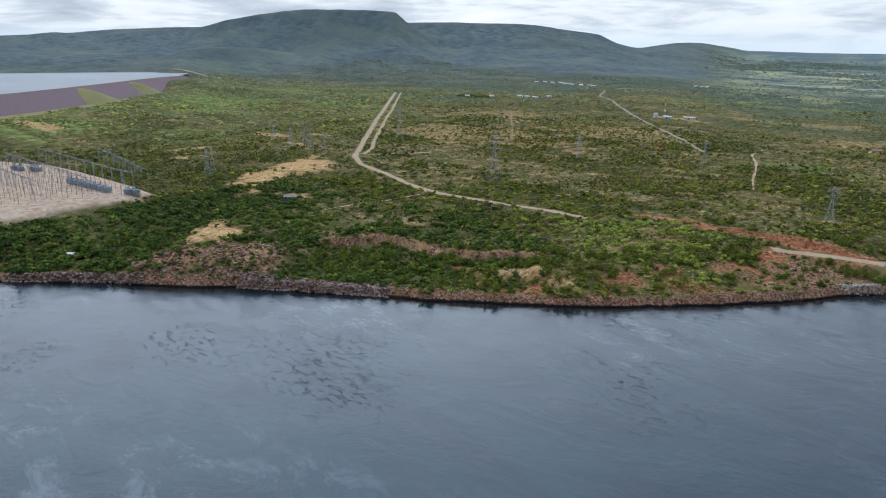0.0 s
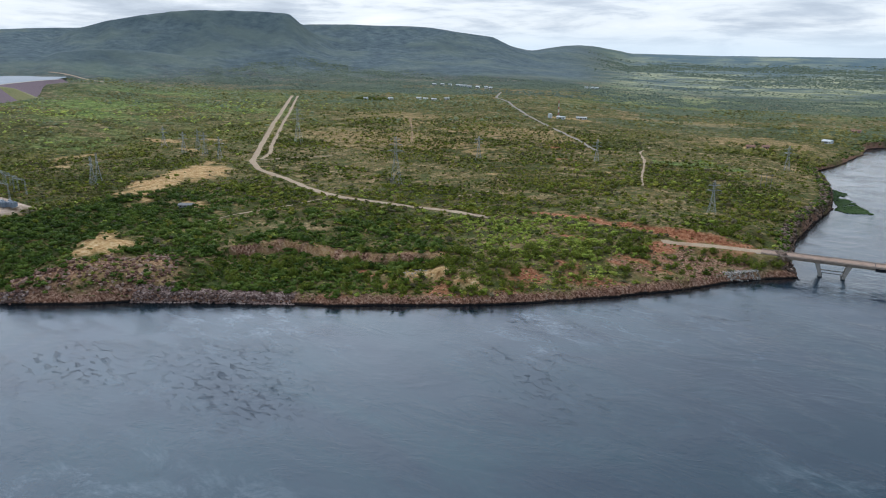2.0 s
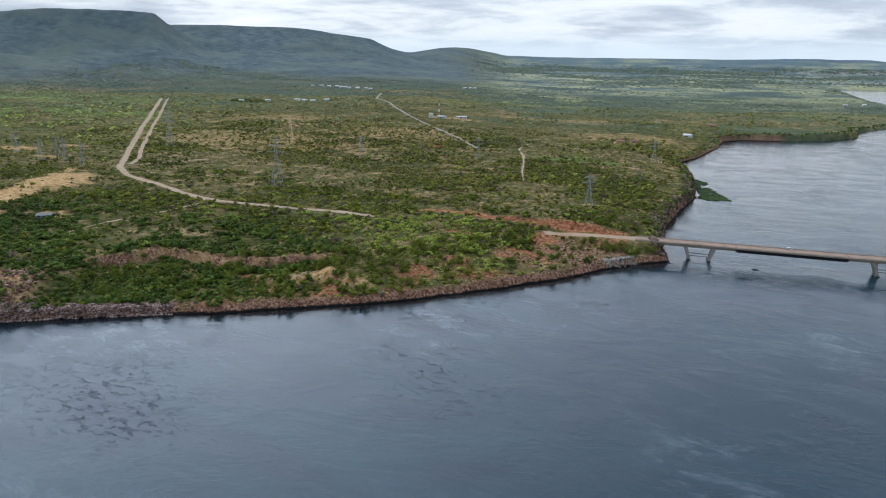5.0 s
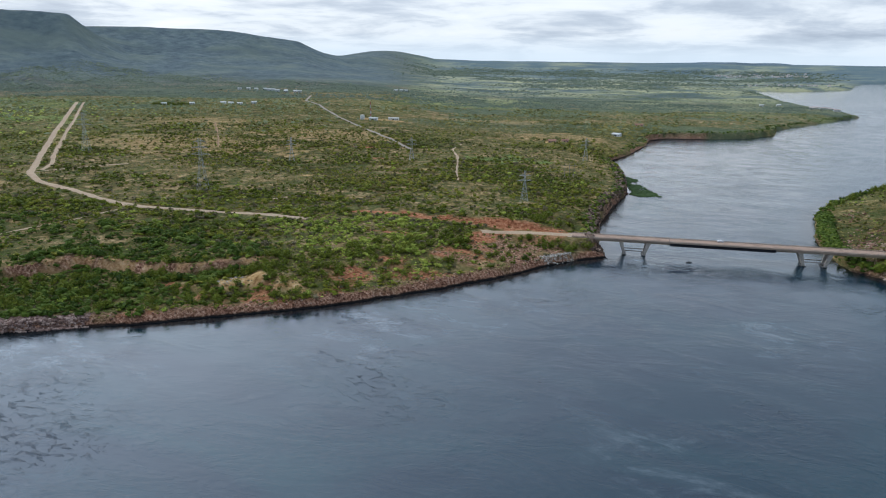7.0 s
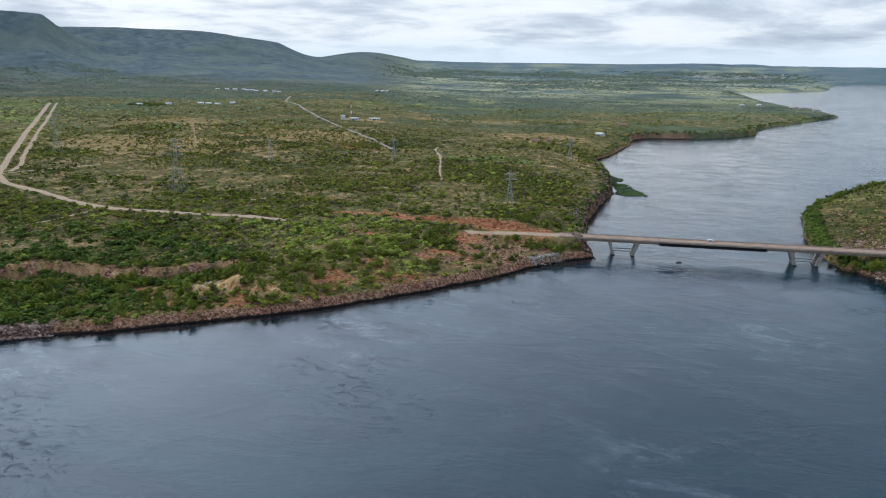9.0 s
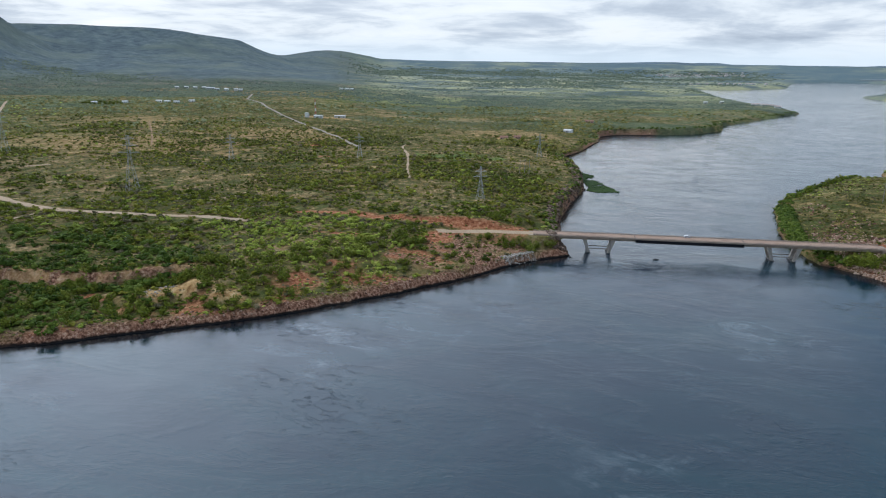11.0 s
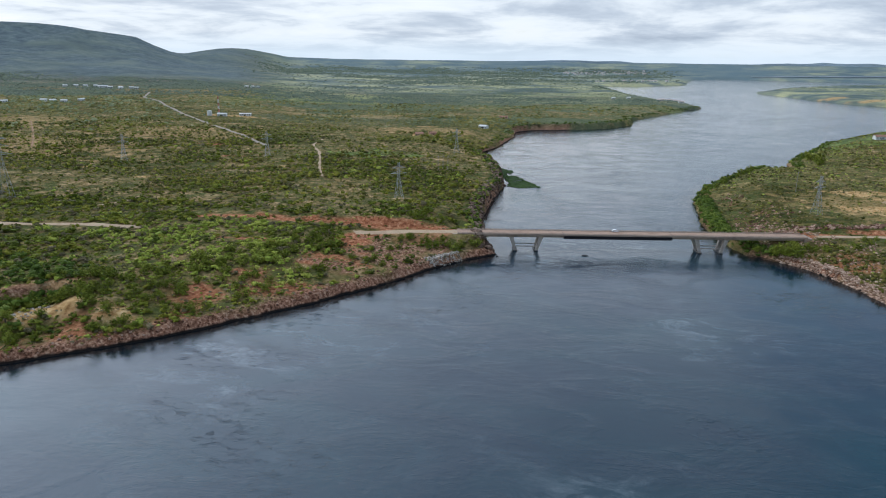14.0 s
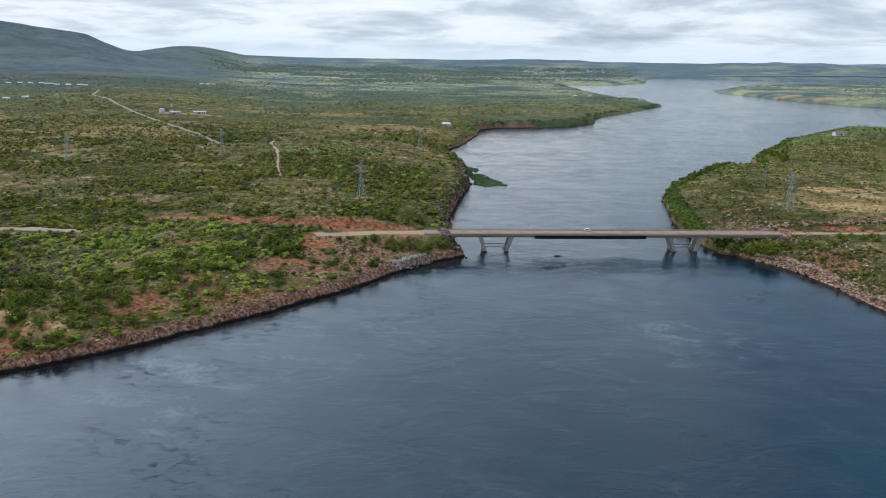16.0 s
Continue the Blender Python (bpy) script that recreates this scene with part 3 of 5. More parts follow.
gx = spaced([(-5200, -3200, 80), (-3200, -1600, 28), (-1600, -800, 12), (-800, -480, 6), (-480, -40, 2.4), (-40, 60, 5), (60, 230, 2.5),
             (230, 420, 5), (420, 900, 12), (900, 2400, 40), (2400, 5200, 130)])
gy = spaced([(-5200, -600, 180), (-600, 60, 30), (60, 120, 5), (120, 480, 2.4), (480, 760, 4), (760, 1150, 7), (1150, 2000, 14), (2000, 3600, 28), (3600, 5200, 45)])
mx, my = np.meshgrid(gx, gy)
mx, my = mx.ravel(), my.ravel()
mz = height(mx, my)
nx, ny = len(gx), len(gy)
q = (np.arange(ny - 1)[:, None] * nx + np.arange(nx - 1)[None]).ravel()
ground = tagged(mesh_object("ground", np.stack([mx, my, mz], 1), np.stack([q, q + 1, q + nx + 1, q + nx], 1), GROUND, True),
                "dry scrubland with green bush, red earth and bare patches", "ground", kind="structure")
slope = np.hypot(*np.gradient(mz.reshape(ny, nx), gy, gx)).ravel()
inland = shore_dist(mx, my)
mottle = fbm(mx / 7, my / 7, 51, 4)
near_scarp, scarp_u, scarp_side = line_dist(mx, my, SCARP)
near_cut, cut_u, _ = line_dist(mx, my, REDCUT)
near_red = line_dist(mx, my, RED_B)[0]
far_r, far_az = np.hypot(mx, my), np.degrees(np.arctan2(-mx, my))


def spots(x, y, some):
    """Ragged oval patches: centre, radii."""
    out = 0 * x
    rag = 1.5 * (fbm(x / 11, y / 11, 57, 4) - 0.5) + 1.3 * (fbm(x / 4.2, y / 4.2, 56, 2) - 0.5)
    for cx, cy, rx, ry in some:
        out = np.maximum(out, sstep(1.15, 0.85, np.hypot((x - cx) / rx, (y - cy) / ry) + rag))
    return out


BARE_SPOTS = [(-965, 284, 60, 16), (-708, 352, 8, 34), (-690, 330, 18, 5), (-660, 316, 10, 6), (-430, 294, 12, 7), (-740, 480, 30, 10),
              (-660, 455, 26, 7), (-700, 520, 18, 6), (-450, 965, 40, 10), (-190, 964, 14, 5), (-168, 855, 16, 8), (-320, 525, 5, 4), (-240, 600, 6, 4),
              (756, 1857, 60, 30), (664, 1741, 30, 14), (675, 1972, 30, 20), (180, 510, 26, 10), (190, 572, 26, 10), (206, 548, 14, 7), (-390, 560, 6, 4)]
RED_SPOTS = [(-163, 305, 9, 6), (-236, 262, 7, 4), (-150, 330, 8, 4), (-128, 350, 7, 5), (-110, 372, 9, 5), (-118, 385, 8, 8), (-120, 358, 16, 5), (-205, 420, 16, 3), (-172, 376, 10, 3),
             (-212, 372, 9, 3), (112, 446, 14, 5), (150, 452, 22, 4), (-300, 640, 12, 5), (-350, 700, 14, 6)]
LUSH_SPOTS = [(-186, 700, 16, 22), (-150, 690, 10, 12), (-790, 400, 50, 26), (-950, 300, 90, 50), (-980, 770, 120, 40), (-1180, 640, 110, 90), (-1050, 560, 80, 40), (-205, 690, 24, 14), (280, 930, 60, 70), (400, 990, 110, 80)]
OPEN_LAND = [(195, 520, 50, 40), (-560, 640, 150, 60), (-430, 770, 110, 50), (-640, 820, 120, 60), (-170, 900, 60, 50), (-520, 1200, 220, 60), (-330, 1080, 100, 40), (-800, 1350, 200, 60)]
belts = fbm(mx / 300 + my / 900, my / 120 - mx / 500, 67, 5)
fields = {
    "rock": np.clip(sstep(7.5, 1, inland + 9 * (mottle - 0.5)) * (inland < 30) * sstep(1500, 1000, far_r) * np.where(((my < 425) & (mx < 0)) | ((inland < 0) & (mx < 0)), 1.0, 0.45 * (mx > 0) * (my < 425) + np.where(mx > 0, 0.05, 0.15 + 0.8 * sstep(0.42, 0.55, fbm(mx / 40, my / 40, 59)))) + patch(mx, my, ROCKFACE, 10, 26) * (0.35 + 0.65 * sstep(0.42, 0.56, fbm(mx / 11, my / 11, 68, 3))) + 0.9 * spots(mx, my, [(-100, 376, 17, 17), (-88, 392, 12, 8), (-120, 352, 12, 6)]) + sstep(4.0, 2.2, near_scarp + 7 * (mottle - 0.5)) * (scarp_u > 0.08)
                    + sstep(0.25, 0.5, slope) * sstep(60, 20, inland) * (mx > 60) * (far_r < 900) * 0.6 * sstep(0.48, 0.6, mottle), 0, 1),
    "red": np.clip(0.35 * sstep(4.5, 2.5, near_scarp + 5 * (mottle - 0.5)) * (scarp_u > 0.08) + sstep(5.2, 2.6, near_cut + 8 * (mottle - 0.5)) * (cut_u > 0.05) * np.where(cut_u > 0.42, 1.0, sstep(0.42, 0.56, fbm(mx / 18, my / 18, 53))) + sstep(7, 3, near_red + 14 * (mottle - 0.5))
                   + spots(mx, my, RED_SPOTS) + 0.9 * sstep(45, 6, inland) * sstep(0.47, 0.60, fbm(mx / 16, my / 16, 52)) * (mx > -250) * (my < 420), 0, 1),
    # the scarp face takes a sand tone to lighten its backlit side
    "sand": np.clip(patch(mx, my, SAND_A, 5, 44) + patch(mx, my, SAND_B, 4, 20) + patch(mx, my, MOUND_A, 4, 12) + patch(mx, my, MOUND_B, 3, 10)
                    + 0.8 * spots(mx, my, BARE_SPOTS) + 0.35 * spots(mx, my, OPEN_LAND) * (far_r < 1150) + 0.6 * sstep(4.5, 2.0, near_scarp + 6 * (mottle - 0.5)) * sstep(0.40, 0.55, fbm(mx / 5, my / 5, 54, 2)) * (scarp_u > 0.08) + 0.4 * patch(mx, my, ROCKFACE, 8, 26) * sstep(0.42, 0.6, mottle), 0, 1),
    "gravel": patch(mx, my, YARD, 2, 1),
    # far grass between the belts has sunlight painted into its tone
    "lush": np.clip(0.7 * sstep(0.45, 0.38, belts) * sstep(1100, 1400, far_r) * sstep(30, 20, far_az) + spots(mx, my, LUSH_SPOTS) + 0.6 * sstep(780, 900, far_r) * sstep(1750, 1500, far_r) * sstep(34, 62, far_az) * sstep(0.42, 0.58, fbm(mx / 70, my / 30, 66)) + 0.22 * (mx > 66) * (my > 600) * (far_r < 1300) * sstep(0.4, 0.6, fbm(mx / 45, my / 45, 64)) + 0.85 * sstep(0.54, 0.66, fbm(mx / 500 + my / 1500, my / 260 - mx / 900, 58, 4)) * sstep(1250, 1600, far_r) * np.clip(sstep(40, 52, far_az) + sstep(12, 2, far_az), 0, 1), 0, 1),
    "dry": np.where(mx > 60, 0.85, 1.0) * np.clip(spots(mx, my, OPEN_LAND) + (1 - cover(mx, my)) ** 0.7 * sstep(370, 430, my - 0.25 * (mx + 300)) + 0.95 * sstep(170, 90, inland) * (mx > -260) * (mx < 0) * (my < 430), 0, 1) * sstep(2600, 1700, far_r),
    # grows with distance, for the haze painted on the hills
    "hazy_wood": np.clip(sstep(1450, 2300, far_r) * sstep(18, 26, far_az), 0, 1),
    "belt": 0.8 * sstep(0.50, 0.58, belts) * sstep(850, 1150, far_r) * sstep(3600, 2600, far_r) * (1 - 0.7 * sstep(46, 56, far_az)),
    # distance masks for the far plain and its haze tint
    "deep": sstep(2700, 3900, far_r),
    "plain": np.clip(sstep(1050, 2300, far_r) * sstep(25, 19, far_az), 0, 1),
}
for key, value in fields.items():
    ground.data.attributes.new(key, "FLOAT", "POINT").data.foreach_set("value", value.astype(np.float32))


def sheet(name, pts, z, mat, label, category):
    ob = mesh_object(name, [(*p, z) for p in pts], [list(range(len(pts)))], mat)
    return tagged(ob, label, category, kind="structure")


wx = spaced([(-5200, -700, 150), (-700, -400, 12), (-400, -40, 4), (-40, 60, 12), (60, 220, 4), (220, 1000, 60), (1000, 5200, 300)])
wy = spaced([(-5200, 0, 200), (0, 120, 10), (120, 440, 4), (440, 800, 8), (800, 1300, 20), (1300, 4100, 100)])
vx, vy = [v.ravel() for v in np.meshgrid(wx, wy)]
q = (np.arange(len(wy) - 1)[:, None] * len(wx) + np.arange(len(wx) - 1)[None]).ravel()
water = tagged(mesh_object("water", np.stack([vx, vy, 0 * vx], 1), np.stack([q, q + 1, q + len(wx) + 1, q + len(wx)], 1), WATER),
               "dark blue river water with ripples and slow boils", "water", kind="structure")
# 1 beside the banks, for calmer waves and the painted dark band
water.data.attributes.new("lee_shade", "FLOAT", "POINT").data.foreach_set("value", (sstep(-16, -2, shore_dist(vx, vy)) * sstep(1200, 900, np.hypot(vx, vy))).astype(np.float32))


def ribbon(name, pts, half, mat, label, lift=0.12, step=4.0, wobble=0.8):
    """A road laid on the ground along a line."""
    p = np.array(pts, float)
    run = np.r_[0, np.cumsum(np.hypot(*np.diff(p, axis=0).T))]
    s = np.linspace(0, run[-1], max(3, int(run[-1] / step)))
    cx, cy = np.interp(s, run, p[:, 0]), np.interp(s, run, p[:, 1])
    for _ in range(6):
        cx[1:-1], cy[1:-1] = (cx[:-2] + 2 * cx[1:-1] + cx[2:]) / 4, (cy[:-2] + 2 * cy[1:-1] + cy[2:]) / 4
    tx, ty = np.gradient(cx), np.gradient(cy)
    tx, ty = tx / np.hypot(tx, ty), ty / np.hypot(tx, ty)
    cols = np.linspace(-1, 1, 7)
    w = half + wobble * (vnoise(s / 9, 0 * s, 61)[:, None] - 0.5) * 2
    vx, vy = cx[:, None] - ty[:, None] * cols * w, cy[:, None] + tx[:, None] * cols * w
    vz = height(vx.ravel(), vy.ravel()).reshape(vx.shape)
    vz = np.maximum(vz, (vz.mean(1, keepdims=True) + vz) / 2) + lift - 0.5 * np.abs(cols) ** 8
    n = len(s)
    q = (np.arange(n - 1)[:, None] * 7 + np.arange(6)[None]).ravel()
    ob = mesh_object(name, np.stack([vx, vy, vz], -1).reshape(-1, 3), np.stack([q, q + 1, q + 8, q + 7], 1), mat, True)
    return tagged(ob, label, "water" if "lake" in name else "road", kind="structure")


ribbon("road_dirt", ROAD_MAIN, 3.6, DIRT_ROAD, "pale unpaved road curving through the scrub", 0.25)
ribbon("road_dirt_twin", [(x + 3, y + 3) for x, y in ROAD_TWIN], 2.5, DIRT_ROAD, "pale unpaved second carriageway beside the first", 0.3)
ribbon("road_paved", ROAD_PAVED, 2.3, PAVED_ROAD, "grey paved road crossing the plain", 0.4)
ribbon("footpath", ROAD_PATH, 1.3, DIRT_ROAD, "narrow pale sandy footpath in the scrub", 0.25, wobble=0.7)
ribbon("road_bridge_head", ROAD_BRIDGE, 4.2, DIRT_ROAD, "pale gravel road leading onto the bridge", 0.25)
ribbon("road_east_bank", ROAD_EAST, 2.4, DIRT_ROAD, "worn brown road leaving the bridge", 0.25)
ribbon("lane", ROAD_LANE[1:], 0.7, DIRT_ROAD, "short sandy lane between bushes", 0.25)
ribbon("track", ROAD_TRACK, 1.0, DIRT_ROAD, "narrow sandy track through thick scrub", 0.25)
ribbon("track", TRAIL[:4], 0.8, RED_TRACK, "straight reddish sandy track on the plain", 0.25)
ribbon("track", ROAD_SPUR, 1.3, DIRT_ROAD, "short pale side track off the dirt road", 0.25)
ribbon("track", [(-1600, 893), (-1660, 898), (-1717, 901), (-1758, 893), (-1809, 874)], 4, DIRT_ROAD, "pale road at the foot of the hills", 1.0, 12)
ribbon("track", [(188, 534), (192, 540), (204, 556), (215, 564), (240, 572)], 1.6, DIRT_ROAD, "pale curving track on the headland", 0.3)
lake = [(980, 3925), (1131, 3915), (1400, 3875), (1655, 3885), (1900, 3890), (2400, 4000)]
ribbon("far_lake", lake, 26, CALM, "pale strip of a distant lake", 1.5, 40, 9)
# flat strip for far hills, with distance haze in its pale blue colour
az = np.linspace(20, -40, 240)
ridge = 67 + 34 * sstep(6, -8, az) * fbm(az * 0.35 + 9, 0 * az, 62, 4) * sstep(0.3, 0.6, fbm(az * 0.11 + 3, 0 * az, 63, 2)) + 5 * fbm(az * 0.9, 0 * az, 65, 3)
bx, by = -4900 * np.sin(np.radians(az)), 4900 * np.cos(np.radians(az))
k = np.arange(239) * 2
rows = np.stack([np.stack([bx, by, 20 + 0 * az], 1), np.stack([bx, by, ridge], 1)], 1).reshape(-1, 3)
tagged(mesh_object("backdrop", rows, np.stack([k, k + 2, k + 3, k + 1], 1), mottled("hazy_far_hills", (0.42, 0.49, 0.55), (0.47, 0.54, 0.60), 0.004, 1.0, 0, 0.0, 0.0), True),
       "far low hills, haze blue, along the horizon", "hills", kind="structure")
ROADS = ((ROAD_MAIN[3:], 5.0), (ROAD_MAIN[:4], 3.2), ([(x + 3, y + 3) for x, y in ROAD_TWIN], 3.6), (ROAD_PAVED, 3), (ROAD_PATH, 1.6), (ROAD_BRIDGE, 6), (ROAD_EAST, 3.5), (ROAD_LANE, 2), (TRAIL, 2), (ROAD_TRACK, 2), (ROAD_SPUR, 2))


# ---- scrub ----
def ico(level):
    bm = bmesh.new()
    bmesh.ops.create_icosphere(bm, subdivisions=level, radius=1)
    v = np.array([p.co[:] for p in bm.verts])
    f = np.array([[p.index for p in face.verts] for face in bm.faces])
    bm.free()
    return v, f


def tuft(rng, sides=6):
    """A small low clump: a ragged cap of a few facets."""
    a = np.linspace(0, 6.283, sides + 1)[:sides] + rng.uniform(-0.3, 0.3, sides)
    r = rng.uniform(0.7, 1.25, sides)
    v = np.concatenate([np.stack([r * np.cos(a), r * np.sin(a), rng.uniform(0.1, 0.75, sides)], 1), [(rng.uniform(-0.3, 0.3), rng.uniform(-0.3, 0.3), 1.3)]])
    return v, np.array([(k, (k + 1) % sides, sides) for k in range(sides)])


def bush_shape(rng, lobes, sprays, leaf=0.2):
    """One shrub of unit radius: uneven rounded lobes with a skin of leaf sprays; its foot at z = 0."""
    vs, fs, n = [], [], 0
    bv, bf = ico(1)
    for k in range(lobes):
        a, far = rng.uniform(0, 6.28), (rng.uniform(0, 0.2) if k == 0 else rng.uniform(0.35, 0.7))
        size = rng.uniform(0.42, 0.68) if lobes > 1 else 0.8
        hub = np.array((far * np.cos(a), far * np.sin(a), rng.uniform(0.35, 0.9) if k else 0.7))
        v = bv * 0.82 * size * rng.uniform(0.65, 1.2, (len(bv), 1)) * (1, 1, 0.85) + hub
        vs.append(v), fs.append(bf[(v[bf].mean(1) - hub)[:, 2] > -0.3 * size] + n)
        n += len(v)
        for _ in range(sprays):
            d = rng.normal(size=3)
            d[2] = abs(d[2]) if rng.uniform() < 0.8 else d[2]
            d /= np.linalg.norm(d)
            tri = rng.normal(size=(3, 3)) * leaf * rng.uniform(0.6, 1.3)
            lean = d + (0, 0, 0.3)
            lean /= np.linalg.norm(lean)
            tri -= 0.6 * (tri @ lean)[:, None] * lean
            e = hub + d * size * rng.uniform(0.75, 1.25) * (1, 1, 0.9) + tri
            vs.append(e)
            up = np.cross(e[1] - e[0], e[2] - e[0]) @ lean > 0
            fs.append(np.array([[n, n + 1, n + 2] if up else [n, n + 2, n + 1]]))
            n += 3
    v = np.concatenate(vs)
    v[:, 2] = np.maximum(v[:, 2], -0.1)
    return v, np.concatenate(fs)


def tinted(ob, values):
    ob.data.attributes.new("tint", "FLOAT", "POINT").data.foreach_set("value", np.asarray(values, np.float32))


def planted(name, pts, sizes, shapes, mat, label, rng):
    """All shrubs of a stretch as one object."""
    z = height(pts[:, 0], pts[:, 1])
    vs, fs, hues, n = [], [], [], 0
    pick, turn = rng.integers(len(shapes), size=len(pts)), rng.uniform(0, 6.28, len(pts))
    for k, (v, f) in enumerate(shapes):
        i = np.where(pick == k)[0]
        if not len(i):
            continue
        c, s = np.cos(turn[i])[:, None], np.sin(turn[i])[:, None]
        c, s = c * rng.uniform(0.65, 1.35, (len(i), 1)), s * rng.uniform(0.65, 1.35, (len(i), 1))
        tall = rng.uniform(0.5, 0.95, len(i))[:, None]
        x = (v[:, 0] * c - v[:, 1] * s) * sizes[i, None] + pts[i, 0, None]
        y = (v[:, 0] * s + v[:, 1] * c) * sizes[i, None] + pts[i, 1, None]
        h = v[:, 2] * sizes[i, None] * tall + z[i, None] - 0.15
        vs.append(np.stack([x, y, h], -1).reshape(-1, 3))
        fs.append((f[None] + (np.arange(len(i)) * len(v))[:, None, None] + n).reshape(-1, 3))
        hues.append(np.repeat(rng.uniform(0, 1, len(i)), len(v)))
        n += len(i) * len(v)
    ob = mesh_object(name, np.concatenate(vs), np.concatenate(fs), mat, True)
    tinted(ob, np.concatenate(hues))
    return tagged(ob, label, "scrub", kind="stuff")


def along(rng, pts, n, lo, hi):
    """Random places beside a line, lo to hi metres to its left."""
    p = np.array(pts, float)
    run = np.r_[0, np.cumsum(np.hypot(*np.diff(p, axis=0).T))]
    s, off = rng.uniform(0, run[-1], n), rng.uniform(lo, hi, n)
    k = np.clip(np.searchsorted(run, s) - 1, 0, len(p) - 2)
    d = (p[k + 1] - p[k]) / np.hypot(*(p[k + 1] - p[k]).T)[:, None]
    return p[k] + d * (s - run[k])[:, None] + np.stack([-d[:, 1], d[:, 0]], 1) * off[:, None]


def growth(x, y):
    """How likely a shrub grows at a place."""
    d = shore_dist(x, y)
    k = sstep(0.28, 0.50, fbm(x / 38, y / 38, 71, 3)) * 0.8 + 0.2
    dense = np.clip(sstep(-110, -190, x) * sstep(430, 370, y - 0.25 * (x + 300)) + 0.45, 0, 1)
    near = sstep(420, 370, y - 0.25 * (x + 300)) * (x < 60)
    k = k * (dense * near + (1 - near) * (0.20 + 0.78 * np.maximum(cover(x, y), 0.6 * (x > 60) * (y < 1150))))
    k = np.maximum(k, 0.95 * sstep(60, 40, line_dist(x, y, SCARP)[0]) * (line_dist(x, y, SCARP)[2] < 0) * (x < -225) * (x > -340))
    k = k * np.where((y < 425) | (x < -300), sstep(1, 6, d), sstep(0.3, 2.5, d)) * (1 - 0.3 * sstep(70, 30, d) * (x > -165) * (x < 0) * (y < 425)) *\
        (0.3 + 0.7 * sstep(1.0, 3.5, line_dist(x, y, SCARP)[0])) * (1 - 0.62 * patch(x, y, ROCKFACE, 6, 26)) * (1 - 0.93 * patch(x, y, SAND_A, 3, 24)) * (1 - 0.88 * patch(x, y, SAND_B, 3, 16))
    k = k * (1 - 0.9 * patch(x, y, MOUND_A, 3, 6)) * (1 - 0.9 * patch(x, y, MOUND_B, 3, 6)) * (1 - patch(x, y, YARD, 1, 0)) * (0.2 + 0.8 * sstep(5, 8, line_dist(x, y, REDCUT)[0]))
    k = k * (line_dist(x, y, [(-74, 414), (124, 441.9)])[0] > 5.5)
    k = k * (1 - 0.6 * spots(x, y, OPEN_LAND)) * (1 - 0.85 * spots(x, y, BARE_SPOTS)) * (1 - 0.75 * spots(x, y, RED_SPOTS))
    for road, half in ROADS:
        k = k * (line_dist(x, y, road)[0] > half)
    return k


def scattered(rng, x0, x1, y0, y1, per, far=1e9, near=None):
    n = int((x1 - x0) * (y1 - y0) / per)
    x, y = rng.uniform(x0, x1, n), rng.uniform(y0, y1, n)
    ok = (rng.uniform(0, 1, n) < growth(x, y)) & (np.hypot(x, y) < far)
    if near is not None:
        ok &= ~((x > near[0]) & (x < near[1]) & (y > near[2]) & (y < near[3]))
    return np.stack([x[ok], y[ok]], 1)


rng = np.random.default_rng(5)
fine_shapes = [bush_shape(rng, int(rng.integers(2, 4)), 11, 0.20) for _ in range(16)]
mid_shapes = [bush_shape(rng, 1, 9, 0.24) for _ in range(12)]
tufts = [tuft(rng) for _ in range(10)]
NEAR = (-480, -40, 90, 470)
# patches where most bushes get the vivid yellow green leaf colour
VIVID = [(-178, 345, 56, 34), (-215, 362, 44, 22), (-150, 318, 26, 16), (-195, 395, 40, 16)]
def mixed(p, size, shapes, words, vivid_share, green=LEAF):
    """Plants one stretch with green, vivid yellow green and half-bare bushes."""
    dice = rng.uniform(0, 1, len(p))
    vivid = dice < vivid_share
    bare = (dice > 0.88) & ~vivid
    for some, mat, what in ((~vivid & ~bare, green, "green and olive thorn scrub "), (vivid, LEAF_LUSH, "vivid yellow green bushes "), (bare, LEAF_DRY, "grey brown half leafless shrubs ")):
        planted("scrub", p[some], size[some], shapes, mat, what + words, rng)


p = scattered(rng, *NEAR, 7.0)
size = (0.8 + 1.9 * rng.uniform(0, 1, len(p)) ** 1.6) * (0.7 + 0.8 * vnoise(p[:, 0] / 25, p[:, 1] / 25, 81))
deep = (rng.uniform(0, 1, len(p)) < 0.85 * sstep(-190, -235, p[:, 0]) * sstep(345, 300, p[:, 1]))
planted("scrub", p[deep], size[deep] * 1.25, fine_shapes, LEAF_DEEP, "deep green thicket in the old pit", rng)
p, size = p[~deep], size[~deep]
mixed(p, size, fine_shapes, "crowding the river bank", 0.07 + 0.62 * spots(p[:, 0], p[:, 1], VIVID))
n = 14000
x, y = rng.uniform(-340, -45, n), rng.uniform(150, 430, n)
d = shore_dist(x, y)
ok = (d > 1.5) & (d < 95) & (rng.uniform(0, 1, n) < 0.35 + 0.65 * sstep(0.4, 0.6, fbm(x / 8, y / 8, 91, 2))) & (line_dist(x, y, ROAD_BRIDGE)[0] > 5) & (patch(x, y, MOUND_A, 2, 3) < 0.5)
p = np.stack([x[ok], y[ok]], 1)
mixed(p, rng.uniform(0.25, 0.8, len(p)), tufts, "low on the stony bank", 0.10, LEAF_MID)
p = scattered(rng, -800, -40, 90, 900, 6.2, near=NEAR)
edge = np.maximum((p[:, 1] - 700) / 200, (-p[:, 0] - 620) / 180) + 0.8 * (fbm(p[:, 0] / 50, p[:, 1] / 50, 98, 3) - 0.5)
p = p[rng.uniform(0, 1, len(p)) > 0.8 * sstep(0, 1, edge)]
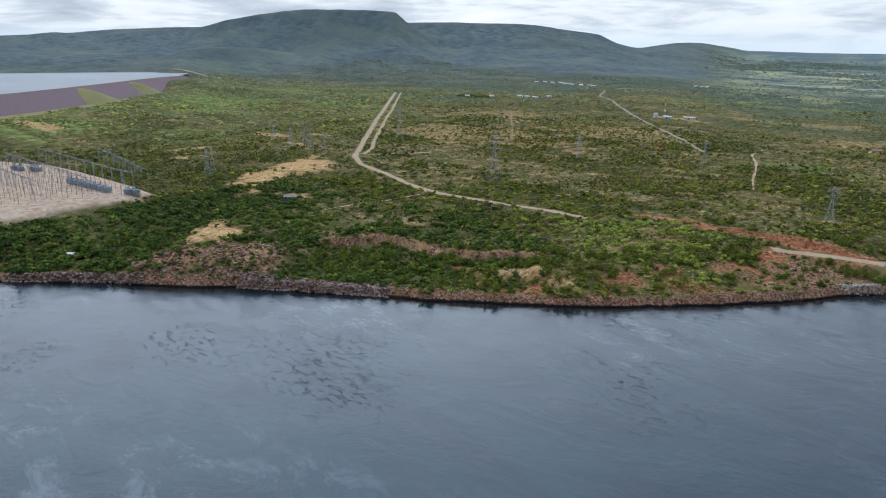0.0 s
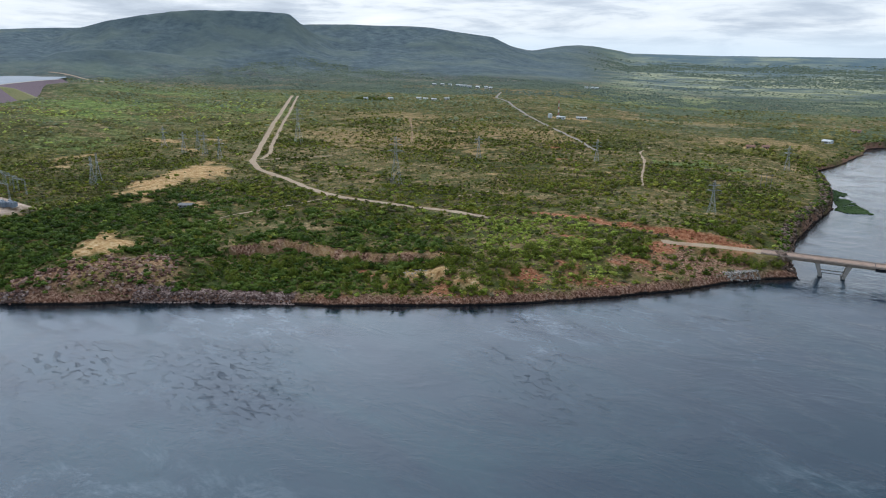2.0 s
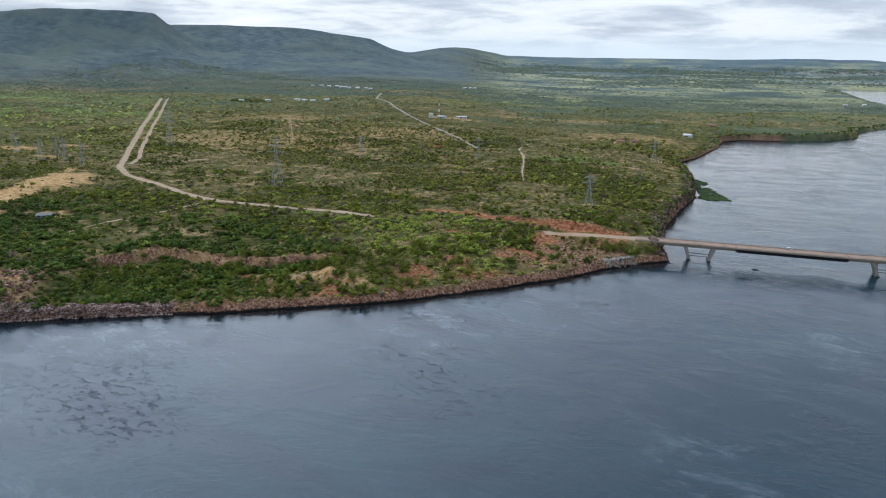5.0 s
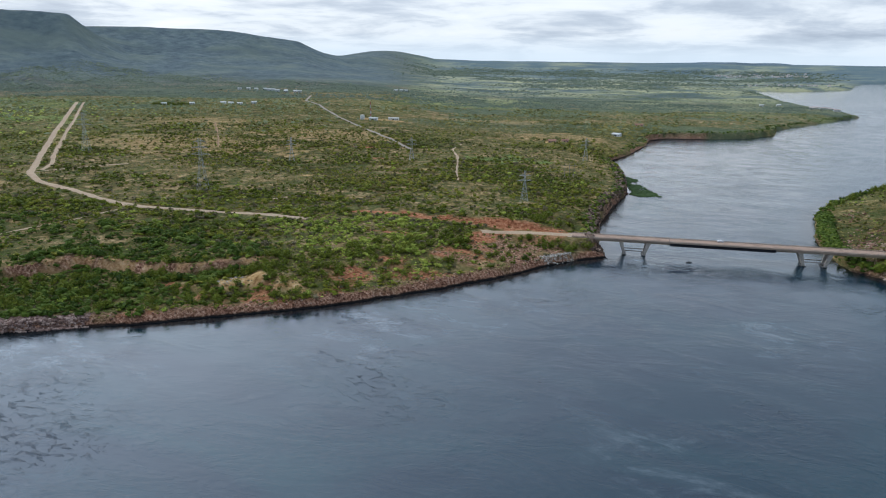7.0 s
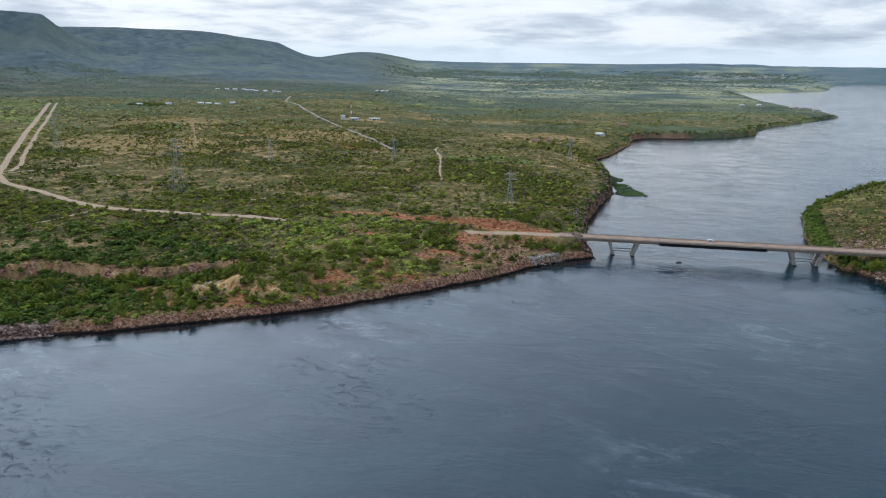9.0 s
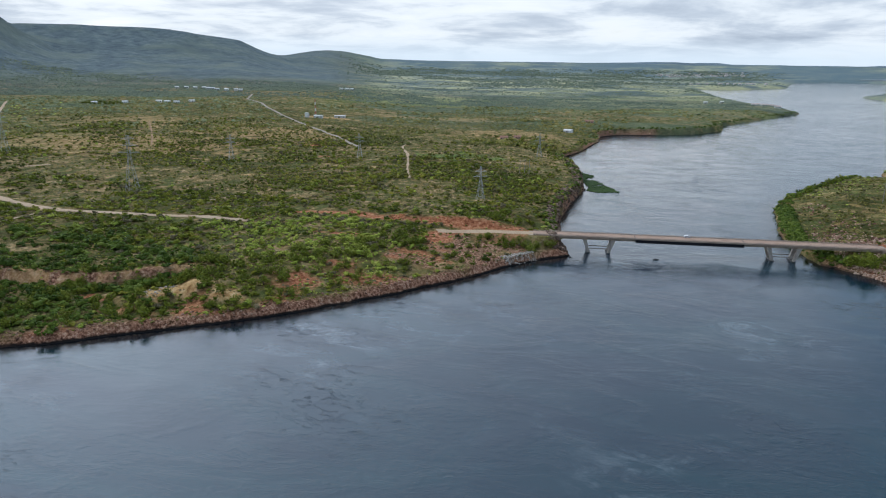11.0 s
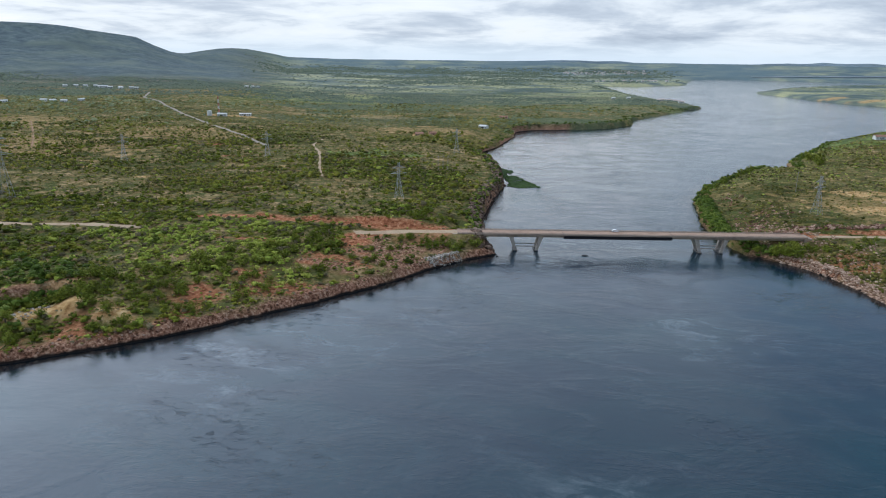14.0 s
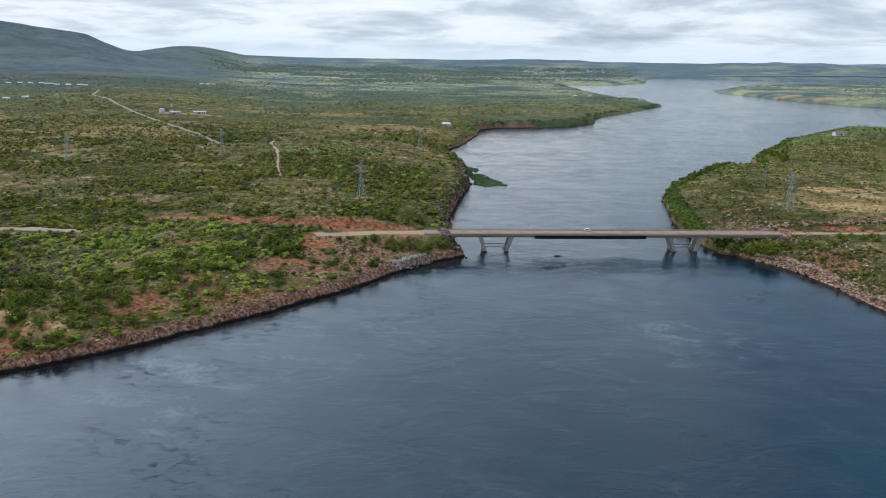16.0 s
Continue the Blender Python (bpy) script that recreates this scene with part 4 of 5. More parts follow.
size = (0.7 + 1.9 * rng.uniform(0, 1, len(p)) ** 1.8) * (0.7 + 0.7 * vnoise(p[:, 0] / 40, p[:, 1] / 40, 82))
half = rng.uniform(0, 1, len(p)) < 0.45
mixed(p[half], size[half], mid_shapes, "scattered on dry grassland", 0.05, LEAF_MID)
planted("scrub", p[~half], size[~half], mid_shapes, LEAF, "dark green thorn scrub in dense belts", rng)
p = scattered(rng, 70, 560, 428, 1120, 13.0)
mixed(p, 0.5 + 1.5 * rng.uniform(0, 1, len(p)) ** 2.0, mid_shapes, "covering the headland", 0.03 + 0.14 * (p[:, 1] > 600), LEAF_MID)
# thickets at the waterline upstream of the bridge
p = np.concatenate([along(rng, EAST_BANK[9:17], 1100, -10, -0.2), along(rng, EAST_BANK[16:24], 700, -10, -0.2), along(rng, WEST_BANK[23:31], 500, 1.5, 10), along(rng, WEST_BANK[31:] + WEST_FAR[:5], 700, 0.5, 14)])
p = p[(shore_dist(p[:, 0], p[:, 1]) > 0.2) & (rng.uniform(0, 1, len(p)) < 0.35 + 0.65 * sstep(0.4, 0.52, fbm(p[:, 0] / 18, p[:, 1] / 18, 97, 2)))]
planted("scrub", p, rng.uniform(0.9, 2.4, len(p)), mid_shapes, LEAF_DEEP, "dark green thicket along the waterline", rng)
n = 18000
vx, vy = rng.uniform(72, 330, n), rng.uniform(300, 900, n)
ok = (shore_dist(vx, vy) > 3) & (line_dist(vx, vy, ROAD_EAST)[0] > 4)
p = np.stack([vx[ok], vy[ok]], 1)
mixed(p, rng.uniform(0.25, 0.8, len(p)), tufts, "in dry grass on the headland", 0.04 + 0.16 * (p[:, 1] > 600), LEAF_MID)
n = 85000
vx, vy = rng.uniform(-900, -45, n), rng.uniform(250, 1050, n)
d = shore_dist(vx, vy)
thin = (0.25 + 0.75 * (1 - cover(vx, vy))) * (0.25 + 0.75 * sstep(0.35, 0.6, fbm(vx / 12, vy / 12, 95, 3))) * (d > 3)
for road, half in ROADS:
    thin = thin * (line_dist(vx, vy, road)[0] > half)
thin = thin * (1 - patch(vx, vy, SAND_A, 3, 24)) * (1 - patch(vx, vy, YARD, 1, 0)) * (1 - 0.8 * spots(vx, vy, BARE_SPOTS))
thin = thin * (1 - 0.6 * spots(vx, vy, OPEN_LAND)) * (line_dist(vx, vy, REDCUT)[0] > 6)
ok = rng.uniform(0, 1, n) < thin
p = np.stack([vx[ok], vy[ok]], 1)
size = rng.uniform(0.3, 0.95, len(p))
kind = rng.uniform(0, 1, len(p)) < 0.7
planted("scrub", p[kind], size[kind], tufts, LEAF_MID, "low olive shrublets dotting the dry grass", rng)
planted("scrub", p[~kind], size[~kind], tufts, LEAF_DRY, "low grey brown dry shrublets", rng)
p = scattered(rng, 75, 420, 250, 428, 4.6)
planted("scrub", p, 0.5 + 1.7 * rng.uniform(0, 1, len(p)) ** 1.7, mid_shapes, LEAF_MID, "dark thorn bushes on the rocky east slope", rng)
p = scattered(rng, -1700, 330, 250, 1700, 16.0, near=(-660, -40, 90, 740))
p = p[~((p[:, 0] > -40) & (p[:, 1] < 1165 + 1.5 * np.maximum(p[:, 0] - 90, 0)))]
far = p[:, 1] - 0.3 * p[:, 0] > 1450
size = (0.75 + 2.2 * rng.uniform(0, 1, len(p)) ** 2) * (0.6 + 0.8 * vnoise(p[:, 0] / 60, p[:, 1] / 60, 83))
dice = rng.uniform(0, 1, len(p))
dice = np.where(rng.uniform(0, 1, len(p)) > sstep(800, 1500, np.hypot(p[:, 0], p[:, 1])), np.maximum(dice, 0.61), dice)
az = np.degrees(np.arctan2(-p[:, 0], p[:, 1]))
dice = np.where(dice < 0.45 * sstep(38, 62, az) * sstep(1450, 1200, np.hypot(p[:, 0], p[:, 1])), 2.0, dice)
planted("scrub", p[dice > 1.5], size[dice > 1.5], tufts, LEAF_LUSH, "fresh green scrub before the dam", rng)
dice = np.where(dice > 1.5, 0.0, dice)
far |= dice == 0.0
planted("scrub", p[~far & (dice > 0.6)], size[~far & (dice > 0.6)], tufts, LEAF_MID, "distant olive scrub on the plain", rng)
planted("scrub", p[~far & (dice < 0.6)], size[~far & (dice < 0.6)], tufts, LEAF_FAR_HAZE, "distant dark green scrub on the plain", rng)
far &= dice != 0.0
planted("scrub", p[far], size[far], tufts, LEAF_HILL_HAZE, "grey green scrub on the far plain", rng)
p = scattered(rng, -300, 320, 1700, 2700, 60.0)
planted("scrub", p, rng.uniform(0.7, 1.7, len(p)), tufts, LEAF_FAR_HAZE, "scattered bushes on the far bank", rng)
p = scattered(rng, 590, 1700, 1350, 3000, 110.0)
planted("scrub", p, rng.uniform(0.6, 1.5, len(p)), tufts, LEAF_FAR_HAZE, "scattered bushes on the low spit", rng)


def far_woods(lo, hi, near, far, n, small, big, mat, label, seed):
    """Clumps of trees on the far plain, between two bearings and two distances."""
    az, r = np.radians(rng.uniform(lo, hi, n)), np.sqrt(rng.uniform(near ** 2, far ** 2, n))
    x, y = -r * np.sin(az), r * np.cos(az)
    thick = sstep(0.40, 0.60, fbm(x / 260, y / 260, seed, 4)) * 0.9 + 0.1
    edge = np.minimum(np.degrees(az) - lo, hi - np.degrees(az))
    thick = thick * sstep(0, 6, edge) * sstep(near, near + 500, r)
    ok = (rng.uniform(0, 1, n) < thick) & (shore_dist(x, y) > 10)
    p = np.stack([x[ok], y[ok]], 1)
    planted("woods", p, rng.uniform(small, big, len(p)) * np.hypot(*p.T) / 2500, tufts, mat, label, rng)


far_woods(-10, 25, 1600, 4300, 30000, 1.6, 4.2, LEAF_HILL_HAZE, "dark clumps of trees across the far plain", 86)
far_woods(-30, -8, 1700, 3600, 4000, 1.6, 3.6, LEAF_HILL_HAZE, "clumps of trees on the low spit", 88)


# ---- helpers for things ----
def empty(name, m, label, category, group=""):
    ob = new(name)
    ob.matrix_world = m
    return tagged(ob, label, category, group)


def part(name, bm, mat, parent, label=""):
    me = bpy.data.meshes.new(name)
    bm.normal_update()
    bm.to_mesh(me)
    bm.free()
    me.materials.append(mat)
    ob = new(name, me)
    ob.parent = parent
    return tagged(ob, label)


def again(ob, x, y, z, turn=0.0):
    """Another part on the same mesh, under the same thing."""
    o = ob.copy()
    scene.collection.objects.link(o)
    o.matrix_basis = pose(x, y, z, 0, 0, turn)
    return o


def box(bm, x0, x1, y0, y1, z0, z1, bevel=0.0):
    got = bmesh.ops.create_cube(bm, size=1, matrix=Matrix.LocRotScale(((x0 + x1) / 2, (y0 + y1) / 2, (z0 + z1) / 2), None, (x1 - x0, y1 - y0, z1 - z0)))
    if bevel:
        edges = list({e for v in got["verts"] for e in v.link_edges})
        bmesh.ops.bevel(bm, geom=edges, offset=bevel, segments=1, affect="EDGES")
    return bm


def bar(bm, a, b, w, d=None):
    """A straight square bar from a to b."""
    a, b = Vector(a), Vector(b)
    turn = (b - a).to_track_quat("Z", "Y").to_matrix().to_4x4()
    bmesh.ops.create_cube(bm, size=1, matrix=Matrix.Translation((a + b) / 2) @ turn @ Matrix.Diagonal((w, d or w, (b - a).length, 1)))
    return bm


def prism(bm, outline, y0, y1):
    """An x-z outline pulled from y0 to y1."""
    a, b = [bm.verts.new((x, y0, z)) for x, z in outline], [bm.verts.new((x, y1, z)) for x, z in outline]
    bm.faces.new(a), bm.faces.new(b[::-1])
    for k in range(len(a)):
        bm.faces.new((a[k - 1], b[k - 1], b[k], a[k]))
    bmesh.ops.recalc_face_normals(bm, faces=bm.faces)
    return bm


def drum(bm, x, y, z0, z1, r0, r1=None, sides=10):
    bmesh.ops.create_cone(bm, cap_ends=True, segments=sides, radius1=r0, radius2=r0 if r1 is None else r1, depth=z1 - z0, matrix=Matrix.Translation((x, y, (z0 + z1) / 2)))
    return bm


def level(x, y):
    return float(height(np.array([float(x)]), np.array([float(y)]))[0])


# ---- the bridge ----
WET_CONCRETE = mottled("wet_stained_concrete", (0.035, 0.033, 0.03), (0.07, 0.062, 0.055), 0.7, 0.5)
BR_A, BR_B = Vector((-72, 414.3, 0)), Vector((110, 439.9, 0))
BR_LEN = (BR_B - BR_A).length
BR_TOP = 9.4
bridge = empty("bridge", Matrix.Translation(BR_A) @ Matrix.Rotation(math.atan2(BR_B.y - BR_A.y, BR_B.x - BR_A.x), 4, "Z"),
               "long concrete road bridge on splayed legs over the river", "bridge")
MID_A, MID_B = 56.0, 113.5
deck = part("deck", box(bmesh.new(), 0, BR_LEN, -4.6, 4.6, BR_TOP - 0.32, BR_TOP, 0.04), DECK, bridge, "brown worn road deck")
for y in (-4.35, 4.35):
    part("kerb", box(bmesh.new(), 0, BR_LEN, y - 0.25, y + 0.25, BR_TOP, BR_TOP + 0.22, 0.04), RAIL_CONCRETE, bridge)
    part("rail", box(bmesh.new(), 0, BR_LEN, y - 0.12, y + 0.12, BR_TOP + 0.48, BR_TOP + 0.64, 0.03), RAIL_CONCRETE, bridge, "pale concrete handrail")
    part("fascia", box(bmesh.new(), 0, BR_LEN, y - 0.28 if y < 0 else y + 0.22, y - 0.22 if y < 0 else y + 0.28, BR_TOP - 0.6, BR_TOP - 0.003), RAIL_CONCRETE, bridge)
post = part("post", box(bmesh.new(), -0.14, 0.14, -0.11, 0.11, 0, 0.28, 0.02), RAIL_CONCRETE, bridge)
post.matrix_basis = pose(0.6, -4.35, BR_TOP + 0.21)
for k in range(1, 90):
    again(post, 0.6 + k * (BR_LEN - 1.2) / 89, -4.35, BR_TOP + 0.21)
for k in range(90):
    again(post, 0.6 + k * (BR_LEN - 1.2) / 89, 4.35, BR_TOP + 0.21)
for a, b, mat, lbl, drop in ((0, MID_A, CONCRETE, "", 1.85), (MID_A + 0.1, MID_B - 0.1, DARK_STEEL, "dark steel girder of the middle span", 2.6), (MID_B, BR_LEN, CONCRETE, "", 1.85)):
    for y in (-3.2, 0.0, 3.2):
        bm = prism(bmesh.new(), [(a, BR_TOP - 0.33), (a, BR_TOP - drop), (b, BR_TOP - drop), (b, BR_TOP - 0.33)], y - 0.35, y + 0.35)
        bmesh.ops.bevel(bm, geom=list(bm.edges), offset=0.04, segments=1, affect="EDGES")
        part("girder", bm, mat, bridge, lbl)
    for k in range(1, int((b - a) / 7)):
        part("cross_beam", box(bmesh.new(), a + 7 * k - 0.15, a + 7 * k + 0.15, -2.84, 2.84, BR_TOP - drop + 0.3, BR_TOP - 0.34), mat, bridge)
for x in (MID_A, MID_B):
    part("joint", box(bmesh.new(), x - 0.15, x + 0.15, -4.08, 4.08, BR_TOP - 0.02, BR_TOP + 0.015), DARK_STEEL, bridge, "dark expansion joint")
for x in (36.4, 134.0):
    for s in (-1, 1):
        for y in (-2.9, 2.9):
            bm = prism(bmesh.new(), [(x + s * 4.9, 0.2), (x + s * 6.2, 0.2), (x + s * 9.0, BR_TOP - 1.87), (x + s * 6.6, BR_TOP - 1.87)], y - 0.95, y + 0.95)
            bmesh.ops.bevel(bm, geom=list(bm.edges), offset=0.12, segments=1, affect="EDGES")
            part("leg", bm, LEG_CONCRETE, bridge, "splayed pale concrete leg")
        bm = box(bmesh.new(), x + s * 5.5 - 1.1, x + s * 5.5 + 1.1, -4.2, 4.2, -7, 0.5, 0.15)
        part("footing", bm, WET_CONCRETE, bridge, "dark wet concrete footing")
        part("cap", box(bmesh.new(), x + s * 7.8 - 1.3, x + s * 7.8 + 1.3, -4.0, 4.0, BR_TOP - 1.86, BR_TOP - 1.55), CONCRETE, bridge)
    for y in (-2.9, 2.9):
        part("tie_beam", box(bmesh.new(), x - 5.35, x + 5.35, y - 0.2, y + 0.2, 2.3, 2.75, 0.03), LEG_CONCRETE, bridge)
for a, b in ((-2.5, 1.6), (BR_LEN - 1.6, BR_LEN + 2.5)):
    part("abutment", box(bmesh.new(), a, b, -4.9, 4.9, 1.0, BR_TOP - 0.34, 0.1), CONCRETE, bridge)


# ---- stones along the water ----
def stones(name, pts, sizes, mat, label, rng, sink=0.25, flat=0.75):
    bv, bf = ico(1)
    n = len(pts)
    v = bv[None] * rng.uniform(0.65, 1.25, (n, len(bv), 1)) * rng.uniform(0.7, 1.3, (n, 1, 3)) * (1, 1, flat) * sizes[:, None, None]
    z = np.maximum(height(pts[:, 0], pts[:, 1]), -0.1)
    v = v + np.stack([pts[:, 0], pts[:, 1], z + sizes * sink], 1)[:, None]
    f = bf[None] + (np.arange(n) * len(bv))[:, None, None]
    return tagged(mesh_object(name, v.reshape(-1, 3), f.reshape(-1, 3), mat), label, "rocks", kind="stuff")


rng = np.random.default_rng(8)
p = along(rng, WEST_BANK[9:13], 2600, -1.5, 6.5)
stones("riprap", p, rng.uniform(0.35, 0.8, len(p)), RIPRAP, "sloping riprap of purple and pale broken stone", rng)
p = along(rng, WEST_BANK[4:8], 700, -1, 3.5)
stones("riprap", p, rng.uniform(0.4, 1.0, len(p)), RIPRAP, "strip of dark broken stone at the waterline", rng)
p = along(rng, WEST_BANK[12:21], 420, 0.5, 8)
stones("boulders", p, rng.uniform(0.15, 0.65, len(p)) * rng.uniform(0.6, 1.2, len(p)), RED_STONE, "red brown boulders fallen from the low cliff", rng)
p = along(rng, WEST_BANK[20:22], 420, -0.5, 5)
stones("boulders", p, rng.uniform(0.22, 0.6, len(p)), GREY_STONE, "tip of pale grey broken rock", rng)
p = along(rng, WEST_BANK[22:31], 1500, -0.3, 9)
stones("boulders", p, rng.uniform(0.4, 1.7, len(p)), DARK_STONE, "brown rocks on the steep upstream bank", rng)
p = along(rng, EAST_BANK[4:10], 2200, -6, 0.6)
stones("boulders", p, rng.uniform(0.25, 0.85, len(p)), PALE_STONE, "pale orange boulders lining the east bank", rng)
p = along(rng, EAST_BANK[4:13], 1500, -42, -5)
stones("boulders", p, rng.uniform(0.2, 0.75, len(p)), PALE_STONE, "weathered rocks strewn on the slope", rng)
x, y = rng.uniform(-368, -295, 1500), rng.uniform(132, 214, 1500)
p = np.stack([x, y], 1)[(patch(x, y, ROCKFACE, 6, 20) > 0.5)]
stones("boulders", p, rng.uniform(0.35, 1.3, len(p)), RED_STONE, "jumbled brown blocks on the rocky slope", rng)
x, y = rng.uniform(-226, -206, 160), rng.uniform(250, 280, 160)
p = np.stack([x, y], 1)[(patch(x, y, MOUND_A, 6, 10) > 0.4) | (patch(x, y, MOUND_B, 6, 10) > 0.4)]
stones("boulders", p, rng.uniform(0.2, 0.7, len(p)), GREY_STONE, "pale rubble on the spoil mound", rng)

OUTCROP = [(92, 446), (109, 456), (123, 457), (139, 459), (156, 464), (178, 473), (215, 482)]
p = along(rng, OUTCROP, 520, -3.5, 3.5)
stones("boulders", p, rng.uniform(0.3, 1.3, len(p)), RED_STONE, "red brown outcrop above the road", rng)
p = np.concatenate([rng.normal((93, 473), (7, 9), (150, 2)), rng.normal((106, 500), (7, 8), (70, 2)), rng.normal((100, 556), (6, 7), (60, 2))])
p = p[shore_dist(p[:, 0], p[:, 1]) > 1]
stones("boulders", p, rng.uniform(0.25, 0.95, len(p)), RED_STONE, "weathered boulders among bushes on the headland", rng)

# floating weed against the upstream bank
WEED_BED = [(-77, 702), (-58, 684), (-56, 672), (-64, 664), (-60, 655), (-50, 652), (-44, 632), (-31, 606), (-48, 600), (-57, 606), (-56, 622), (-62, 640), (-70, 668)]
x, y = rng.uniform(-82, -28, 2600), rng.uniform(592, 706, 2600)
ok = inside(x, y, WEED_BED) | (np.hypot((x + 58) / 7, (y - 584) / 3) < 1)
bv, bf = ico(1)
n = int(ok.sum())
v = bv[None] * rng.uniform(0.6, 1.3, (n, len(bv), 1)) * (1, 1, 0.28) * rng.uniform(1.0, 2.2, (n, 1, 1)) + np.stack([x[ok], y[ok], 0.1 + 0 * x[ok]], 1)[:, None]
weeds = mesh_object("water_weeds", v.reshape(-1, 3), (bf[None] + (np.arange(n) * len(bv))[:, None, None]).reshape(-1, 3), WEED)
tinted(weeds, np.repeat(rng.uniform(0, 1, n), len(bv)))
tagged(weeds, "green mat of floating water weed by the bank", "water weeds", kind="stuff")


# ---- single trees and large shrubs ----
def make_tree(rng, spread, tall, label):
    tree = empty("tree", pose(0, 0, 0), label, "tree", "trees on the river banks")
    bm = bmesh.new()
    tips = []
    drum(bm, 0, 0, -0.4, tall * 0.35, 0.16 * spread ** 0.5, 0.11 * spread ** 0.5, 7)
    for k in range(6):
        a, far = k * 1.05 + rng.uniform(-0.3, 0.3), spread * rng.uniform(0.4, 0.75)
        tip = (far * math.cos(a), far * math.sin(a), tall * rng.uniform(0.35, 0.75))
        bar(bm, (0, 0, tall * 0.28), tip, 0.1)
        tips.append(tip)
    part("trunk", bm, BARK, tree, "grey brown trunk with spreading limbs")
    vs, fs, n = [], [], 0
    for tip in tips + [(0, 0, tall * 0.85)] * 2 + [(rng.uniform(-0.5, 0.5) * spread, rng.uniform(-0.5, 0.5) * spread, tall * rng.uniform(0.2, 0.55)) for _ in range(7)]:
        size = spread * rng.uniform(0.28, 0.44)
        for _ in range(28):
            d = rng.normal(size=3)
            d /= np.linalg.norm(d)
            lean = d + (0, 0, 0.6)
            lean /= np.linalg.norm(lean)
            tri = rng.normal(size=(3, 3)) * spread * rng.uniform(0.07, 0.13)
            tri -= 0.7 * (tri @ lean)[:, None] * lean
            e = np.array(tip) + d * size * rng.uniform(0.4, 1.2) * (1, 1, 0.75) + tri
            vs.append(e)
            up = np.cross(e[1] - e[0], e[2] - e[0]) @ lean > 0
            fs.append(np.array([[n, n + 1, n + 2] if up else [n, n + 2, n + 1]]))
            n += 3
    crown = mesh_object("crown", np.concatenate(vs), np.concatenate(fs), TREE_LEAF, True, parent=tree)
    tinted(crown, np.repeat(rng.uniform(0, 1, 15), 84))
    return tree


rng = np.random.default_rng(21)
kinds = [make_tree(rng, 2.8, 3.4, "spreading green thorn tree on the bank"), make_tree(rng, 2.1, 2.5, "low rounded olive green shrub tree"),
         make_tree(rng, 3.5, 4.4, "broad leafy green tree near the water"), make_tree(rng, 2.4, 3.6, "upright yellowish green thorn tree")]
spots_w = along(rng, WEST_BANK[10:23], 900, 8, 60)
spots_e = along(rng, EAST_BANK[5:18], 260, -60, -7)
seats = np.concatenate([spots_w, spots_e])
seats = seats[rng.uniform(0, 1, len(seats)) < growth(seats[:, 0], seats[:, 1]) * 0.75][:270]
groves = [(80, 434), (84, 428), (88, 432), (92, 425), (95, 429), (78, 440), (-63, 404), (-68, 400), (-74, 398), (-60, 411), (-80, 396), (-70, 394), (-86, 398), (-62, 422), (-66, 430), (-58, 411), (-57, 417), (-60, 405), (-59, 424), (98, 421), (103, 424)]
farm_trees = [(-920 + 60 * (k % 8) / 7 + 5 * math.sin(k * 2.1), 1005 + 30 * (k % 5) / 4 + 4 * math.cos(k * 1.7)) for k in range(22)]
tip_trees = [(90 + 1.7 * k, 423.5 - 0.6 * k + math.sin(k * 2.2), 1.5) for k in range(8)] + [(227 + 4 * math.sin(k * 2.3), 752 + 5.5 * k, 1.5) for k in range(9)]
tip_trees += [(98 + 6 * k, 604 + 11.5 * k, 1.1) for k in range(10)]
hedge = [(101 + 4.2 * k, 424.5 + 0.5 * k, 0.75) for k in range(16)] + [(112 + 7 * k, 442 + 1.2 * k, 0.8) for k in range(8)]
farm_trees += [(-175 + 7 * k + 5 * math.sin(k * 3), 838 + 12 * math.cos(k * 2.2)) for k in range(7)]
SPAN = [(-74, 414), (124, 441.9), (160, 447), (230, 457)]
groves = [g for g in groves if line_dist(np.array([float(g[0])]), np.array([float(g[1])]), SPAN)[0][0] > 7.5]
seats = seats[line_dist(seats[:, 0], seats[:, 1], SPAN)[0] > 7.5]
seats = np.concatenate([groves, seats])
heights = height(seats[:, 0], seats[:, 1])
for k, ((x, y), z) in enumerate(zip(seats, heights)):
    kind = kinds[2] if k < len(groves) else kinds[int(rng.integers(4))]
    m = pose(x, y, z, 0, 0, rng.uniform(0, 360))
    if k < 4:
        kinds[k].matrix_basis = m
    else:
        copy_thing(kind, m)
for x, y in farm_trees:
    copy_thing(kinds[2], pose(x, y, float(height(np.array([x]), np.array([y]))[0]) - 0.2, 0, 0, rng.uniform(0, 360)))
for x, y, k in tip_trees + hedge:
    x, y, k = x + rng.normal(0, 2.5), y + rng.normal(0, 2.5), k * rng.uniform(0.6, 1.15)
    shore = np.array([x]), np.array([y])
    if shore_dist(*shore)[0] > 1 and line_dist(*shore, SPAN)[0][0] > 6.5:
        copy_thing(kinds[2], pose(x, y, float(height(*shore)[0]) - 0.3, 0, 0, rng.uniform(0, 360)) @ Matrix.Scale(k, 4))


